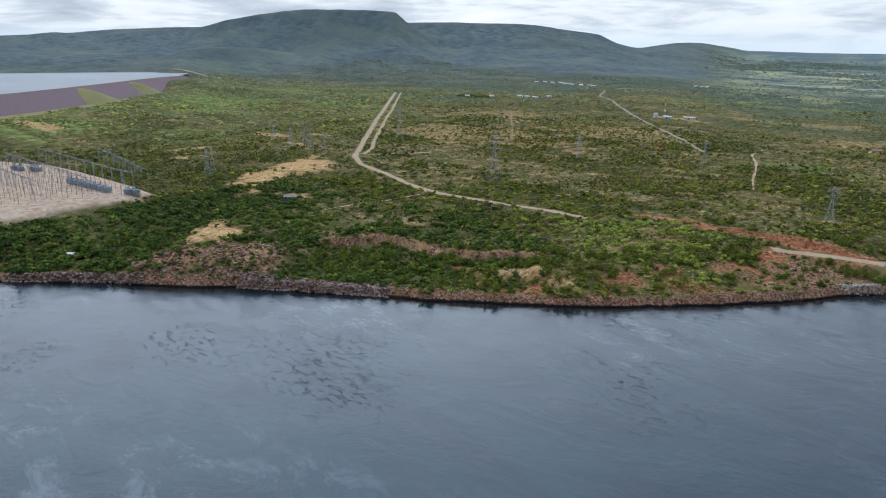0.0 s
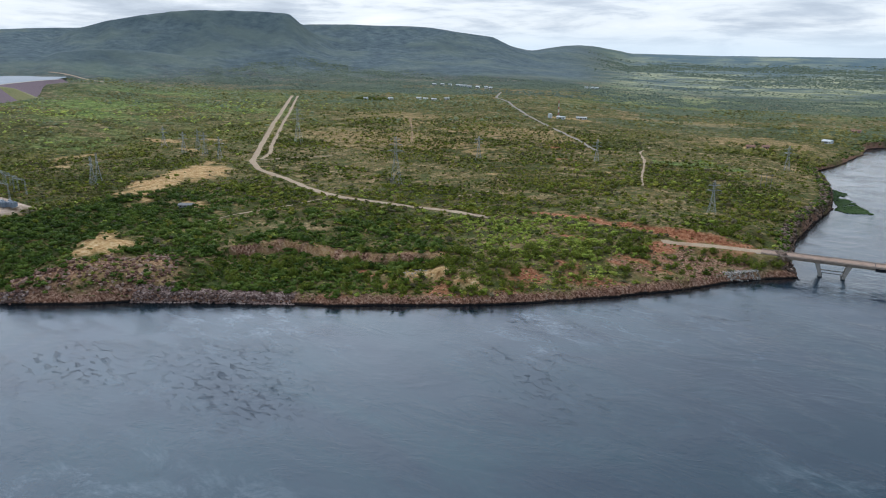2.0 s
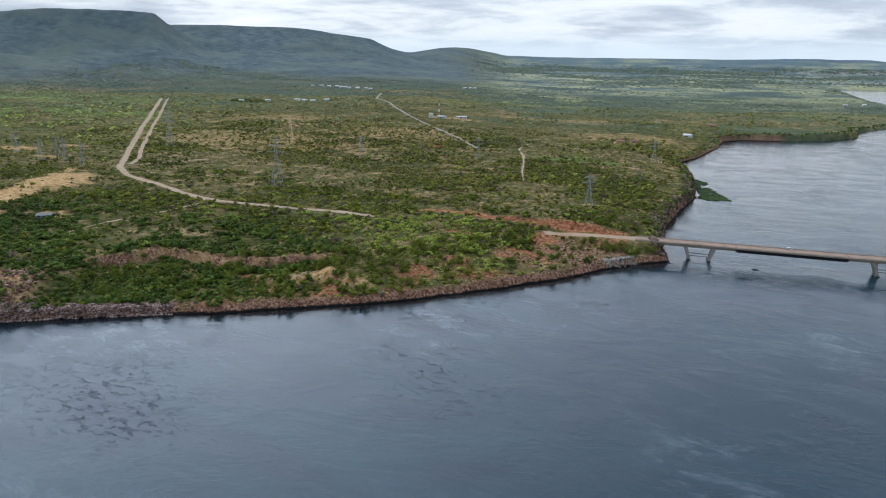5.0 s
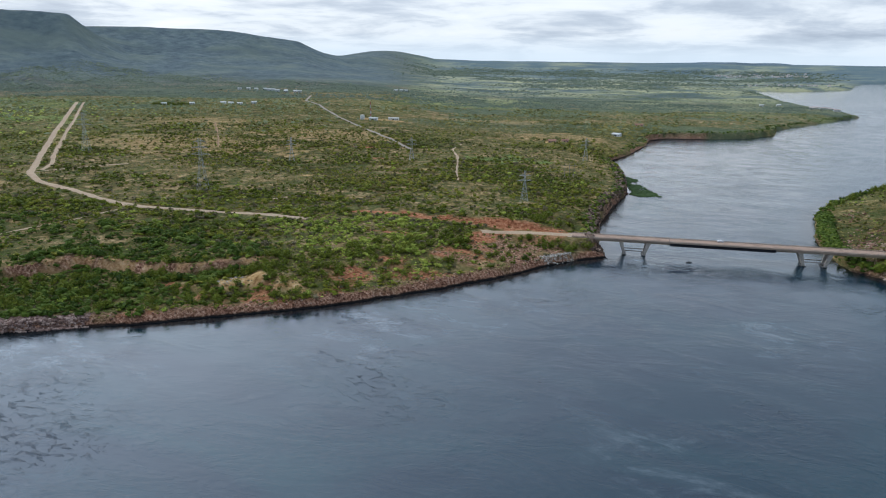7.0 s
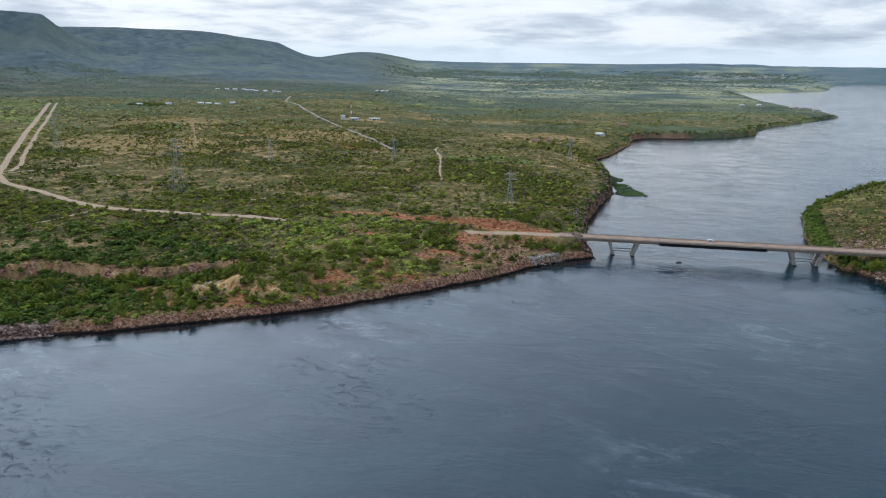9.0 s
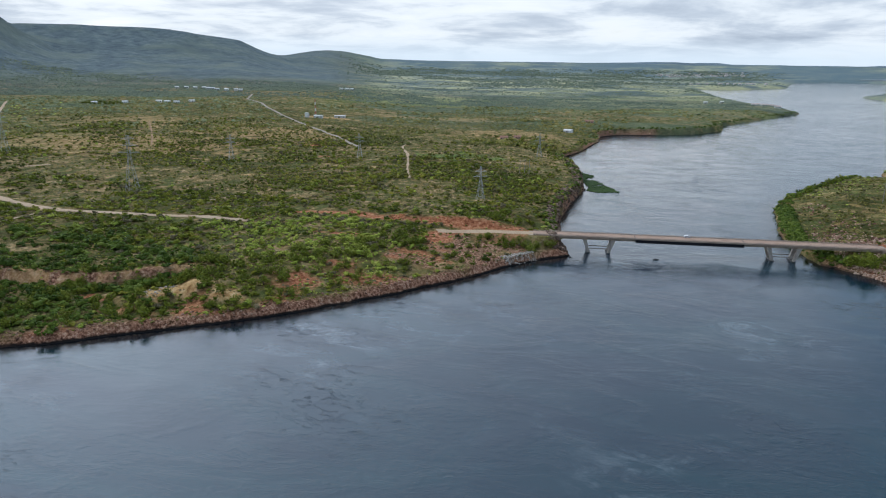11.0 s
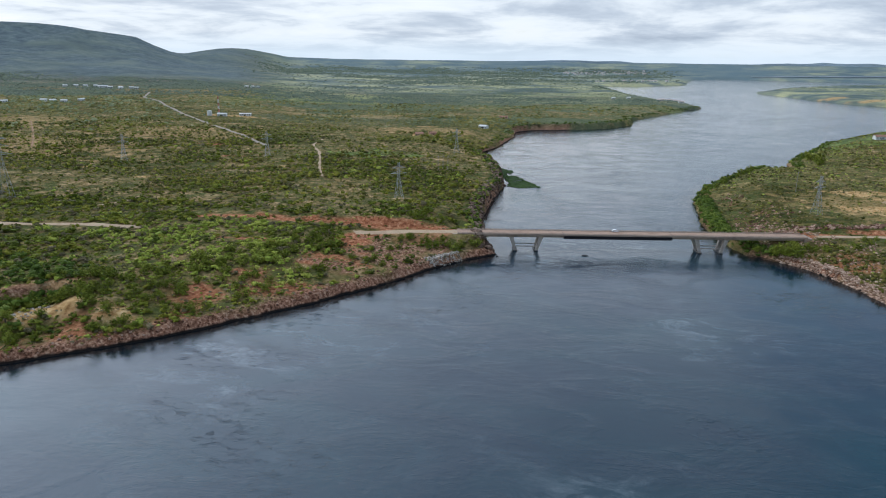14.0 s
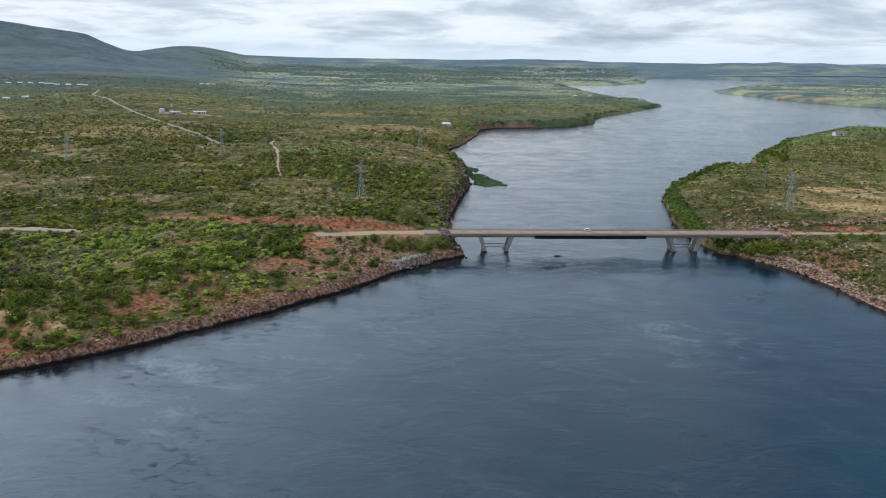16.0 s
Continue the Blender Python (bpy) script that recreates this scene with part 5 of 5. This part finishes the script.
# ---- dam and reservoir ----


def embankment(name, line, top, z_foot, half, run, mat, parent):
    """A bank with sloping sides along a line."""
    p = np.array(line, float)
    t = np.gradient(p, axis=0)
    t /= np.hypot(*t.T)[:, None]
    nrm = np.stack([-t[:, 1], t[:, 0]], 1)
    rows = []
    for off, z in ((-half - run, z_foot), (-half, top), (half, top), (half + run, z_foot)):
        q = p + nrm * off
        rows.append(np.c_[q, np.full(len(p), z)])
    v = np.stack(rows, 1).reshape(-1, 3)
    k = (np.arange(len(p) - 1)[:, None] * 4 + np.arange(3)[None]).ravel()
    ob = mesh_object(name, v, np.stack([k, k + 1, k + 5, k + 4], 1), mat, parent=parent)
    return ob


dam = empty("dam", pose(0, 0, 0), "long rockfill dam with purple brown face", "dam")
embankment("face", DAM, 47.0, 16.0, 5.0, 58.0, ROCKFILL, dam)
embankment("crest_road", DAM, 47.25, 47.0, 3.6, 0.5, CREST_ROAD, dam)
path = np.array(DAM, float)
run_dir = np.gradient(path, axis=0)
run_dir /= np.hypot(*run_dir.T)[:, None]
toe = path + np.stack([run_dir[:, 1], -run_dir[:, 0]], 1) * 52
embankment("toe_berm", toe, 22.5, 17.0, 4.0, 16.0, BERM_GRASS, dam)
for x, y, wide in ((-1262, 434, 74), (-1388, 573, 58)):
    out, side = np.array((0.75, 0.66)), np.array((-0.66, 0.75))
    gu, gv = [g.ravel() for g in np.meshgrid(np.linspace(-1, 1, 25), np.linspace(0, 1, 13))]
    rise = np.clip(1 - np.abs(gu) ** 1.3, 0, 1) * (1 - gv ** 2.4) + 0.05 * (vnoise(gu * 6 + x, gv * 5, 64) - 0.5)
    at = np.array((x, y)) + np.outer(gu * wide, side) + np.outer(4 + gv * 66, out)
    rows = np.c_[at, 16 + 29 * np.clip(rise, 0, 1)]
    k = (np.arange(12)[:, None] * 25 + np.arange(24)[None]).ravel()
    tagged(mesh_object("ramp", rows, np.stack([k, k + 1, k + 26, k + 25], 1), BERM_GRASS, True, dam), "yellow green grassed ramp")
sheet("reservoir", [(-1012, 62), (-1153, 300), (-1356, 539), (-1500, 702), (-1700, 860), (-2300, 1100), (-3200, 600), (-2600, -900), (-1500, -600)], 43.0, CALM,
      "pale calm reservoir behind the dam", "water")


# ---- lattice towers ----
def pylon(tall, base, arms, label, m, group="power pylons"):
    ob = empty("pylon", m, label, "pylon", group)
    waist = tall * 0.62
    half = lambda z: base / 2 + (base * 0.12 - base / 2) * min(1, z / waist) if z < waist else base * 0.12
    corners = ((1, 1), (-1, 1), (-1, -1), (1, -1))
    for sx, sy in corners:
        bm = bmesh.new()
        bar(bm, (sx * base / 2, sy * base / 2, -0.6), (sx * half(waist), sy * half(waist), waist), 0.13)
        bar(bm, (sx * half(waist), sy * half(waist), waist), (sx * base * 0.10, sy * base * 0.10, tall), 0.10)
        part("leg", bm, STEEL_BLUE, ob)
    steps = [waist * (1 - (1 - k / 6) ** 1.25) for k in range(7)] + [waist + (tall - waist) * k / 4 for k in range(1, 5)]
    bm = bmesh.new()
    for z0, z1 in zip(steps[:-1], steps[1:]):
        for (ax, ay), (bx, by) in zip(corners, corners[1:] + corners[:1]):
            h0, h1 = half(z0), half(z1)
            bar(bm, (ax * h0, ay * h0, z0), (bx * h1, by * h1, z1), 0.05)
            bar(bm, (bx * h0, by * h0, z0), (ax * h1, ay * h1, z1), 0.05)
            bar(bm, (ax * h1, ay * h1, z1), (bx * h1, by * h1, z1), 0.05)
    part("bracing", bm, STEEL_BLUE, ob)
    for z, reach in arms:
        for s in (-1, 1):
            bm = bmesh.new()
            r = half(z)
            for d in (-1, 1):
                bar(bm, (s * r, d * r, z), (s * reach, 0, z + 0.2), 0.13)
                bar(bm, (s * r, d * r, z + 1.3), (s * reach, 0, z + 0.2), 0.11)
            part("crossarm", bm, STEEL_BLUE, ob)
            bm = bmesh.new()
            for k in range(6):
                drum(bm, s * reach, 0, z - 0.1 - 0.28 * k, z + 0.05 - 0.28 * k, 0.13, 0.08, 5)
            part("insulator", bm, PORCELAIN, ob, "brown insulator string")
    return ob


def set_at(x, y, turn=0.0, dz=0.0):
    return pose(x, y, level(x, y) + dz, 0, 0, turn)


big = pylon(40, 8.0, ((28, 7.5), (33, 6.0), (37.5, 4.5)), "tall grey lattice power pylon in the scrub", set_at(-362, 442, 20))
for x, y in ((-590, 548),):
    copy_thing(big, set_at(x, y, 25))
small = pylon(23, 5.0, ((16, 5.2), (19.5, 4.2)), "grey lattice power pylon in the scrub", set_at(-271, 641, 15))
for x, y, a in ((-119, 485, 30), (-561, 298, -20), (-699, 450, 30), (-637, 432, 30), (-652, 460, 30), (-580, 433, 30), (-114, 725, 20), (-373, 586, 20), (133, 491, 35),
                (-548, 286, -10), (-613, 440, 20)):
    copy_thing(small, set_at(x, y, a))


def pole_frame(m, label):
    """Two or three slim poles joined by a crossbeam."""
    ob = empty("pole_frame", m, label, "pylon", "pole frames")
    for x in (-4, 0, 4):
        part("pole", drum(bmesh.new(), x, 0, -0.5, 12, 0.2, 0.14, 8), POST_GREY, ob)
    part("crossbeam", bar(bmesh.new(), (-6, 0, 10.4), (6, 0, 10.4), 0.22), POST_GREY, ob)
    return ob


pole_frame(set_at(-110, 612, 20), "grey concrete three pole power frame")
single = empty("utility_pole", set_at(145, 566), "slim grey utility pole on the headland", "utility pole", "utility poles")
part("pole", drum(bmesh.new(), 0, 0, -0.5, 14, 0.24, 0.15, 8), POST_GREY, single)
part("crossarm", bar(bmesh.new(), (-1.4, 0, 13), (1.4, 0, 13), 0.18), POST_GREY, single)

# ---- mast and its compound ----
mast = empty("radio_mast", set_at(-472, 962), "slender red and white lattice radio mast", "mast")
MAST_RED = mottled("faded_red_paint", (0.42, 0.16, 0.11), (0.52, 0.24, 0.18), 1, 0.6)
for k in range(6):
    bm = bmesh.new()
    z0, z1 = k * 4.3 - (0.5 if k == 0 else 0), (k + 1) * 4.3
    w = 1.0 - k * 0.09
    for a in (0, 2.09, 4.19):
        b = a + 2.09
        p0, p1 = Vector((w * math.cos(a), w * math.sin(a), z0)), Vector((w * math.cos(b), w * math.sin(b), z1))
        bar(bm, p0, (p0.x, p0.y, z1), 0.42)
        bar(bm, p0, p1, 0.22)
    part("section", bm, MAST_RED if k % 2 else WHITE_WALL, mast)


# ---- buildings ----
def house(m, length, width, wall_h, roof_h, wall_mat, roof_mat, label, windows=3, group="", name="house"):
    ob = empty(name, m, label, "house" if name == "house" else "shed", group)
    part("wall", box(bmesh.new(), -length / 2, length / 2, -width / 2, width / 2, -0.8, wall_h, 0.03), wall_mat, ob)
    e = 0.5
    bm = prism(bmesh.new(), [(-width / 2 - e, wall_h - 0.15), (0, wall_h + roof_h), (width / 2 + e, wall_h - 0.15), (width / 2 + e, wall_h + 0.05), (0, wall_h + roof_h + 0.22), (-width / 2 - e, wall_h + 0.05)],
               -length / 2 - e, length / 2 + e)
    bm.transform(Matrix.Rotation(radians(90), 4, "Z"))
    part("roof", bm, roof_mat, ob)
    bm = prism(bmesh.new(), [(-width / 2, wall_h - 0.01), (width / 2, wall_h - 0.01), (0, wall_h + roof_h - 0.05)], -length / 2 + 0.02, length / 2 - 0.02)
    bm.transform(Matrix.Rotation(radians(90), 4, "Z"))
    part("gable", bm, wall_mat, ob)
    part("door", box(bmesh.new(), -0.5, 0.5, -width / 2 - 0.06, -width / 2 + 0.02, -0.1, 2.1), DARK_OPENING, ob)
    for k in range(windows):
        x = -length / 2 + (k + 0.5) * length / windows
        if abs(x) > 1.2:
            part("window", box(bmesh.new(), x - 0.6, x + 0.6, -width / 2 - 0.05, -width / 2 + 0.02, 1.0, 2.0), DARK_OPENING, ob)
    return ob


VILLAGE = "white village houses"
h1 = house(set_at(-111, 968, -20), 11, 7, 3.2, 1.3, WHITE_WALL, GREY_ROOF, "white house with pale roof above the river", 4)
h3 = house(set_at(-174, 850, 10), 9, 6, 2.8, 1.6, PINK_WALL, TILE_ROOF, "small red tiled farmhouse beside trees", 3)
house(set_at(-160, 860, 30), 7, 5, 2.6, 1.4, PINK_WALL, TILE_ROOF, "small red tiled outbuilding of the farm", 2)
house(set_at(-95, 1110, 0), 12, 6, 2.8, 1.4, PINK_WALL, TILE_ROOF, "red roofed house on open pasture", 3)
base_house = house(set_at(-464, 955, 10), 12, 7, 3.2, 0.8, WHITE_WALL, GREY_ROOF, "white compound building by the mast", 4)
house(set_at(-440, 975, 15), 15, 7, 2.8, 0.7, WHITE_WALL, GREY_ROOF, "long pale building beside the radio mast", 6)
tank = empty("water_tank", set_at(-482, 955), "white cylindrical water tank by the mast", "tank")
part("shell", drum(bmesh.new(), 0, 0, -0.4, 6, 3.2, 3.2, 18), WHITE_WALL, tank)
part("lid", drum(bmesh.new(), 0, 0, 6, 6.9, 3.3, 0.6, 18), GREY_ROOF, tank)
small_house = house(set_at(-900, 1012, 30), 9, 6, 2.8, 1.2, WHITE_WALL, GREY_ROOF, "white house with pale roof in a small village", 4, VILLAGE)
for x, y, a in ((-824, 1078, 25), (-806, 1076, 20), (-784, 1072, 20), (-774, 1100, 60), (-862, 1040, 30)):
    copy_thing(small_house, set_at(x, y, a))
shed = house(set_at(-1025, 1404, 25), 8, 6, 3.2, 1.2, WHITE_WALL, GREY_ROOF, "long white shed of the far works camp", 6, "white sheds of the camp", "shed")
for k in range(9):
    x, y = -980 + k * 16.5, 1406 - k * 5.2
    copy_thing(shed, set_at(x + (k % 3) * 4, y + (k % 2) * 9, 20 + (k % 3) * 6))
copy_thing(shed, set_at(-1006, 1412, 25))
for x, y in ((-704, 1576), (-689, 1602), (-696, 1590)):
    copy_thing(shed, set_at(x, y, 60))
house(set_at(338, 902, 10), 13, 7, 3.0, 1.7, WHITE_WALL, TILE_ROOF, "white house with a red tiled roof on the headland", 4)
hut = house(set_at(-399, 124, 40), 3.2, 2.4, 2.2, 0.4, WHITE_WALL, WHITE_WALL, "tiny white hut near the water", 1)
for x, y, a in ((112, 1700, 10), (148, 1722, 12)):
    copy_thing(shed, set_at(x, y, a))

house(set_at(-424, 285, 35), 9, 6, 2.2, 1.0, POST_GREY, POST_GREY, "derelict grey building among the bushes", 3)

# the far town and the hamlet on the point
rng = np.random.default_rng(14)
town_house = house(set_at(205, 1655, 0), 10, 7, 3.2, 1.6, WHITE_WALL, PALE_TILE, "white house with a faded tiled roof", 3, "houses of the far settlements")
seats = [(200 + rng.uniform(0, 62), 1620 + rng.uniform(0, 75)) for _ in range(9)]
seats += [(40 + 430 * u + rng.uniform(-20, 20), 3950 + 160 * u + rng.uniform(-90, 130)) for u in rng.uniform(0, 1, 75)]
seats += [(130 + 330 * u + rng.uniform(-20, 20), 2830 + 210 * u + rng.uniform(0, 50)) for u in rng.uniform(0, 1, 16)]
seats = np.array(seats)
ok = shore_dist(seats[:, 0], seats[:, 1]) > 12
for (x, y), z in zip(seats[ok], height(seats[ok, 0], seats[ok, 1])):
    copy_thing(town_house, pose(x, y, z, 0, 0, rng.uniform(-30, 30)))

# ---- substation ----
YZ = 14.5


def gantry(m, span=16.0, tall=12.0):
    ob = empty("gantry", m, "pale lattice steel portal of the substation", "gantry", "substation gantries")
    for x in (-span / 2, span / 2):
        bm = bmesh.new()
        for sx in (-0.5, 0.5):
            for sy in (-0.5, 0.5):
                bar(bm, (x + sx, sy, -0.3), (x + sx * 0.6, sy * 0.6, tall), 0.055)
        for k in range(8):
            z0, z1 = k * tall / 8, (k + 1) * tall / 8
            w = 0.5 - 0.02 * k
            bar(bm, (x - w, -w, z0), (x + w, -w, z1), 0.05), bar(bm, (x - w, w, z1), (x + w, w, z0), 0.05)
            bar(bm, (x - w, -w, z0), (x - w, w, z1), 0.05), bar(bm, (x + w, w, z0), (x + w, -w, z1), 0.05)
        part("column", bm, GALVANISED, ob)
    bm = bmesh.new()
    for sy, z in ((-0.5, tall - 1), (0.5, tall - 1), (0, tall)):
        bar(bm, (-span / 2, sy, z), (span / 2, sy, z), 0.08)
    for k in range(12):
        x0, x1 = -span / 2 + k * span / 12, -span / 2 + (k + 1) * span / 12
        bar(bm, (x0, -0.5, tall - 1), (x1, 0, tall), 0.08), bar(bm, (x0, 0.5, tall - 1), (x1, 0, tall), 0.08), bar(bm, (x0, -0.5, tall - 1), (x1, 0.5, tall - 1), 0.08)
    part("beam", bm, GALVANISED, ob)
    for x in (-4.5, 0, 4.5):
        bm = bmesh.new()
        for k in range(5):
            drum(bm, x, 0, tall - 1.5 - 0.4 * k, tall - 1.3 - 0.4 * k, 0.16, 0.1, 5)
        part("insulator", bm, PORCELAIN, ob)
    return ob


g0 = gantry(pose(-530, 212, YZ, 0, 0, 3))
for row in range(3):
    for k in range(11 - row):
        if row or k:
            copy_thing(g0, pose(-530 - 17 * k - 4 * row, 211 - 0.5 * k - 30 * row, YZ, 0, 0, 3))
for k in range(8):
    copy_thing(g0, pose(-560 - 18 * k, 236 + 2.5 * k, level(-560 - 18 * k, 236 + 2.5 * k), 0, 0, 5))


def switch_post(m, tall):
    ob = empty("switch_post", m, "slim equipment post with stacked insulator", "switchgear", "substation equipment posts")
    part("post", drum(bmesh.new(), 0, 0, -0.3, tall * 0.6, 0.17, 0.13, 6), POST_GREY, ob)
    bm = bmesh.new()
    drum(bm, 0, 0, tall * 0.6, tall, 0.11, 0.09, 6)
    for k in range(4):
        drum(bm, 0, 0, tall * (0.62 + 0.09 * k), tall * (0.64 + 0.09 * k), 0.26, 0.2, 6)
    part("insulator", bm, PORCELAIN, ob, "brown ribbed insulator")
    part("head", box(bmesh.new(), -0.9, 0.9, -0.09, 0.09, tall, tall + 0.16), GALVANISED, ob)
    return ob


post_a = switch_post(pose(-505, 196, YZ), 8.0)
rng = np.random.default_rng(3)
px_, py_ = [], []
for row in range(14):
    for k in range(24):
        px_.append(-510 - 8.6 * k - 2 * row + rng.uniform(-0.6, 0.6)), py_.append(202 - 9.5 * row - 0.4 * k + rng.uniform(-0.5, 0.5))
px_, py_ = np.array(px_), np.array(py_)
ok = (patch(px_, py_, YARD, 1, 0) > 0.99) & (line_dist(px_, py_, YARD)[0] > 5)
for x, y in zip(px_[ok], py_[ok]):
    copy_thing(post_a, pose(x, y, YZ, 0, 0, rng.uniform(-4, 4)))


def transformer(m):
    ob = empty("transformer", m, "grey blue power transformer on gravel", "transformer", "substation transformers")
    part("plinth", box(bmesh.new(), -3.4, 3.4, -2.4, 2.4, -0.2, 0.35, 0.05), CONCRETE, ob)
    part("tank", box(bmesh.new(), -2.6, 2.6, -1.4, 1.4, 0.35, 4.0, 0.15), TRANSFORMER, ob)
    for s in (-1, 1):
        bm = bmesh.new()
        for k in range(8):
            box(bm, -2.3 + 0.6 * k, -1.95 + 0.6 * k, s * 1.95 - 0.45, s * 1.95 + 0.45, 0.9, 3.6)
        part("radiator", bm, TRANSFORMER, ob, "ribbed cooling radiator")
    bm = drum(bmesh.new(), 0, 0, -2, 2, 0.55, 0.55, 12)
    bm.transform(pose(0, -0.9, 4.9, 0, 90, 0))
    part("conservator", bm, TRANSFORMER, ob, "oil conservator drum")
    for x in (-1.6, 0, 1.6):
        bm = bmesh.new()
        for k in range(5):
            drum(bm, x, 0.5, 4.0 + 0.42 * k, 4.4 + 0.42 * k, 0.26 - 0.02 * k, 0.12, 8)
        part("bushing", bm, PORCELAIN, ob, "brown porcelain bushing")
    return ob


t0 = transformer(pose(-574, 186, YZ, 0, 0, 4))
for x, y in ((-565, 187), (-556, 188), (-547, 189), (-538, 190), (-529, 191), (-520, 192), (-502, 200), (-497, 203), (-667, 174), (-660, 176), (-653, 184), (-646, 185)):
    copy_thing(t0, pose(x, y, YZ, 0, 0, 4 + (x % 3)))


# ---- small things on and by the bridge ----
car = empty("car", bridge.matrix_world @ pose(84.5, 3.0, BR_TOP + 0.01) @ Matrix.Scale(0.85, 4), "white hatchback standing on the bridge deck", "car")
CAR_WHITE = mottled("white_car_paint", (0.76, 0.77, 0.78), (0.82, 0.83, 0.84), 2, 0.3, 0, 0.0, 0.5, (0.7, 0.7, 0.7))
RUBBER = mottled("tyre_rubber", (0.015, 0.015, 0.016), (0.03, 0.03, 0.03), 4, 0.8)
bm = prism(bmesh.new(), [(-2.0, 0.35), (2.0, 0.35), (2.05, 0.75), (1.2, 0.92), (0.65, 1.45), (-1.5, 1.48), (-1.95, 0.95)], -0.82, 0.82)
bmesh.ops.bevel(bm, geom=list(bm.edges), offset=0.07, segments=2, affect="EDGES")
part("body", bm, CAR_WHITE, car)
for s in (-1, 1):
    part("side_window", prism(bmesh.new(), [(-1.45, 0.98), (1.0, 0.98), (0.58, 1.38), (-1.35, 1.4)], s * 0.80, s * 0.83), DARK_OPENING, car)
    for x in (-1.25, 1.3):
        bm = drum(bmesh.new(), 0, 0, -0.1, 0.1, 0.31, 0.31, 16)
        bm.transform(pose(x, s * 0.75, 0.31, 90, 0, 0))
        wheel = part("wheel", bm, RUBBER, car)
        bm = drum(bmesh.new(), 0, 0, -0.02, 0.02, 0.19, 0.17, 14)
        bm.transform(pose(x, s * 0.845, 0.31, 90, 0, 0))
        part("rim", bm, GALVANISED, wheel, "grey steel rim")
    part("headlight", box(bmesh.new(), 1.93, 2.06, s * 0.6 - 0.16, s * 0.6 + 0.16, 0.66, 0.78, 0.02), PORCELAIN, car)
part("windscreen", prism(bmesh.new(), [(1.17, 0.97), (1.2, 0.97), (0.70, 1.42), (0.67, 1.42)], -0.68, 0.68), DARK_OPENING, car)

DARK_ROCK = mottled("wet_dark_rock", (0.02, 0.02, 0.022), (0.05, 0.045, 0.042), 1, 0.35)
for x, y, sx, sy, sz in ((-4.6, 412.2, 2.2, 0.9, 0.7), (-49.6, 402.8, 0.9, 0.7, 0.5)):
    bm = bmesh.new()
    bmesh.ops.create_icosphere(bm, subdivisions=3, radius=1)
    for v in bm.verts:
        v.co *= 0.8 + 0.4 * noise.noise(v.co * 1.7 + Vector((x, y, 0)))
        v.co = Vector((v.co.x * sx, v.co.y * sy, v.co.z * sz))
    me = bpy.data.meshes.new("rock")
    bm.to_mesh(me)
    bm.free()
    me.materials.append(DARK_ROCK)
    rock = new("rock", me)
    rock.matrix_world = pose(x, y, 0.05, 0, 0, 12)
    tagged(rock, "dark wet rock breaking the river surface", "rock", "rocks in the river")
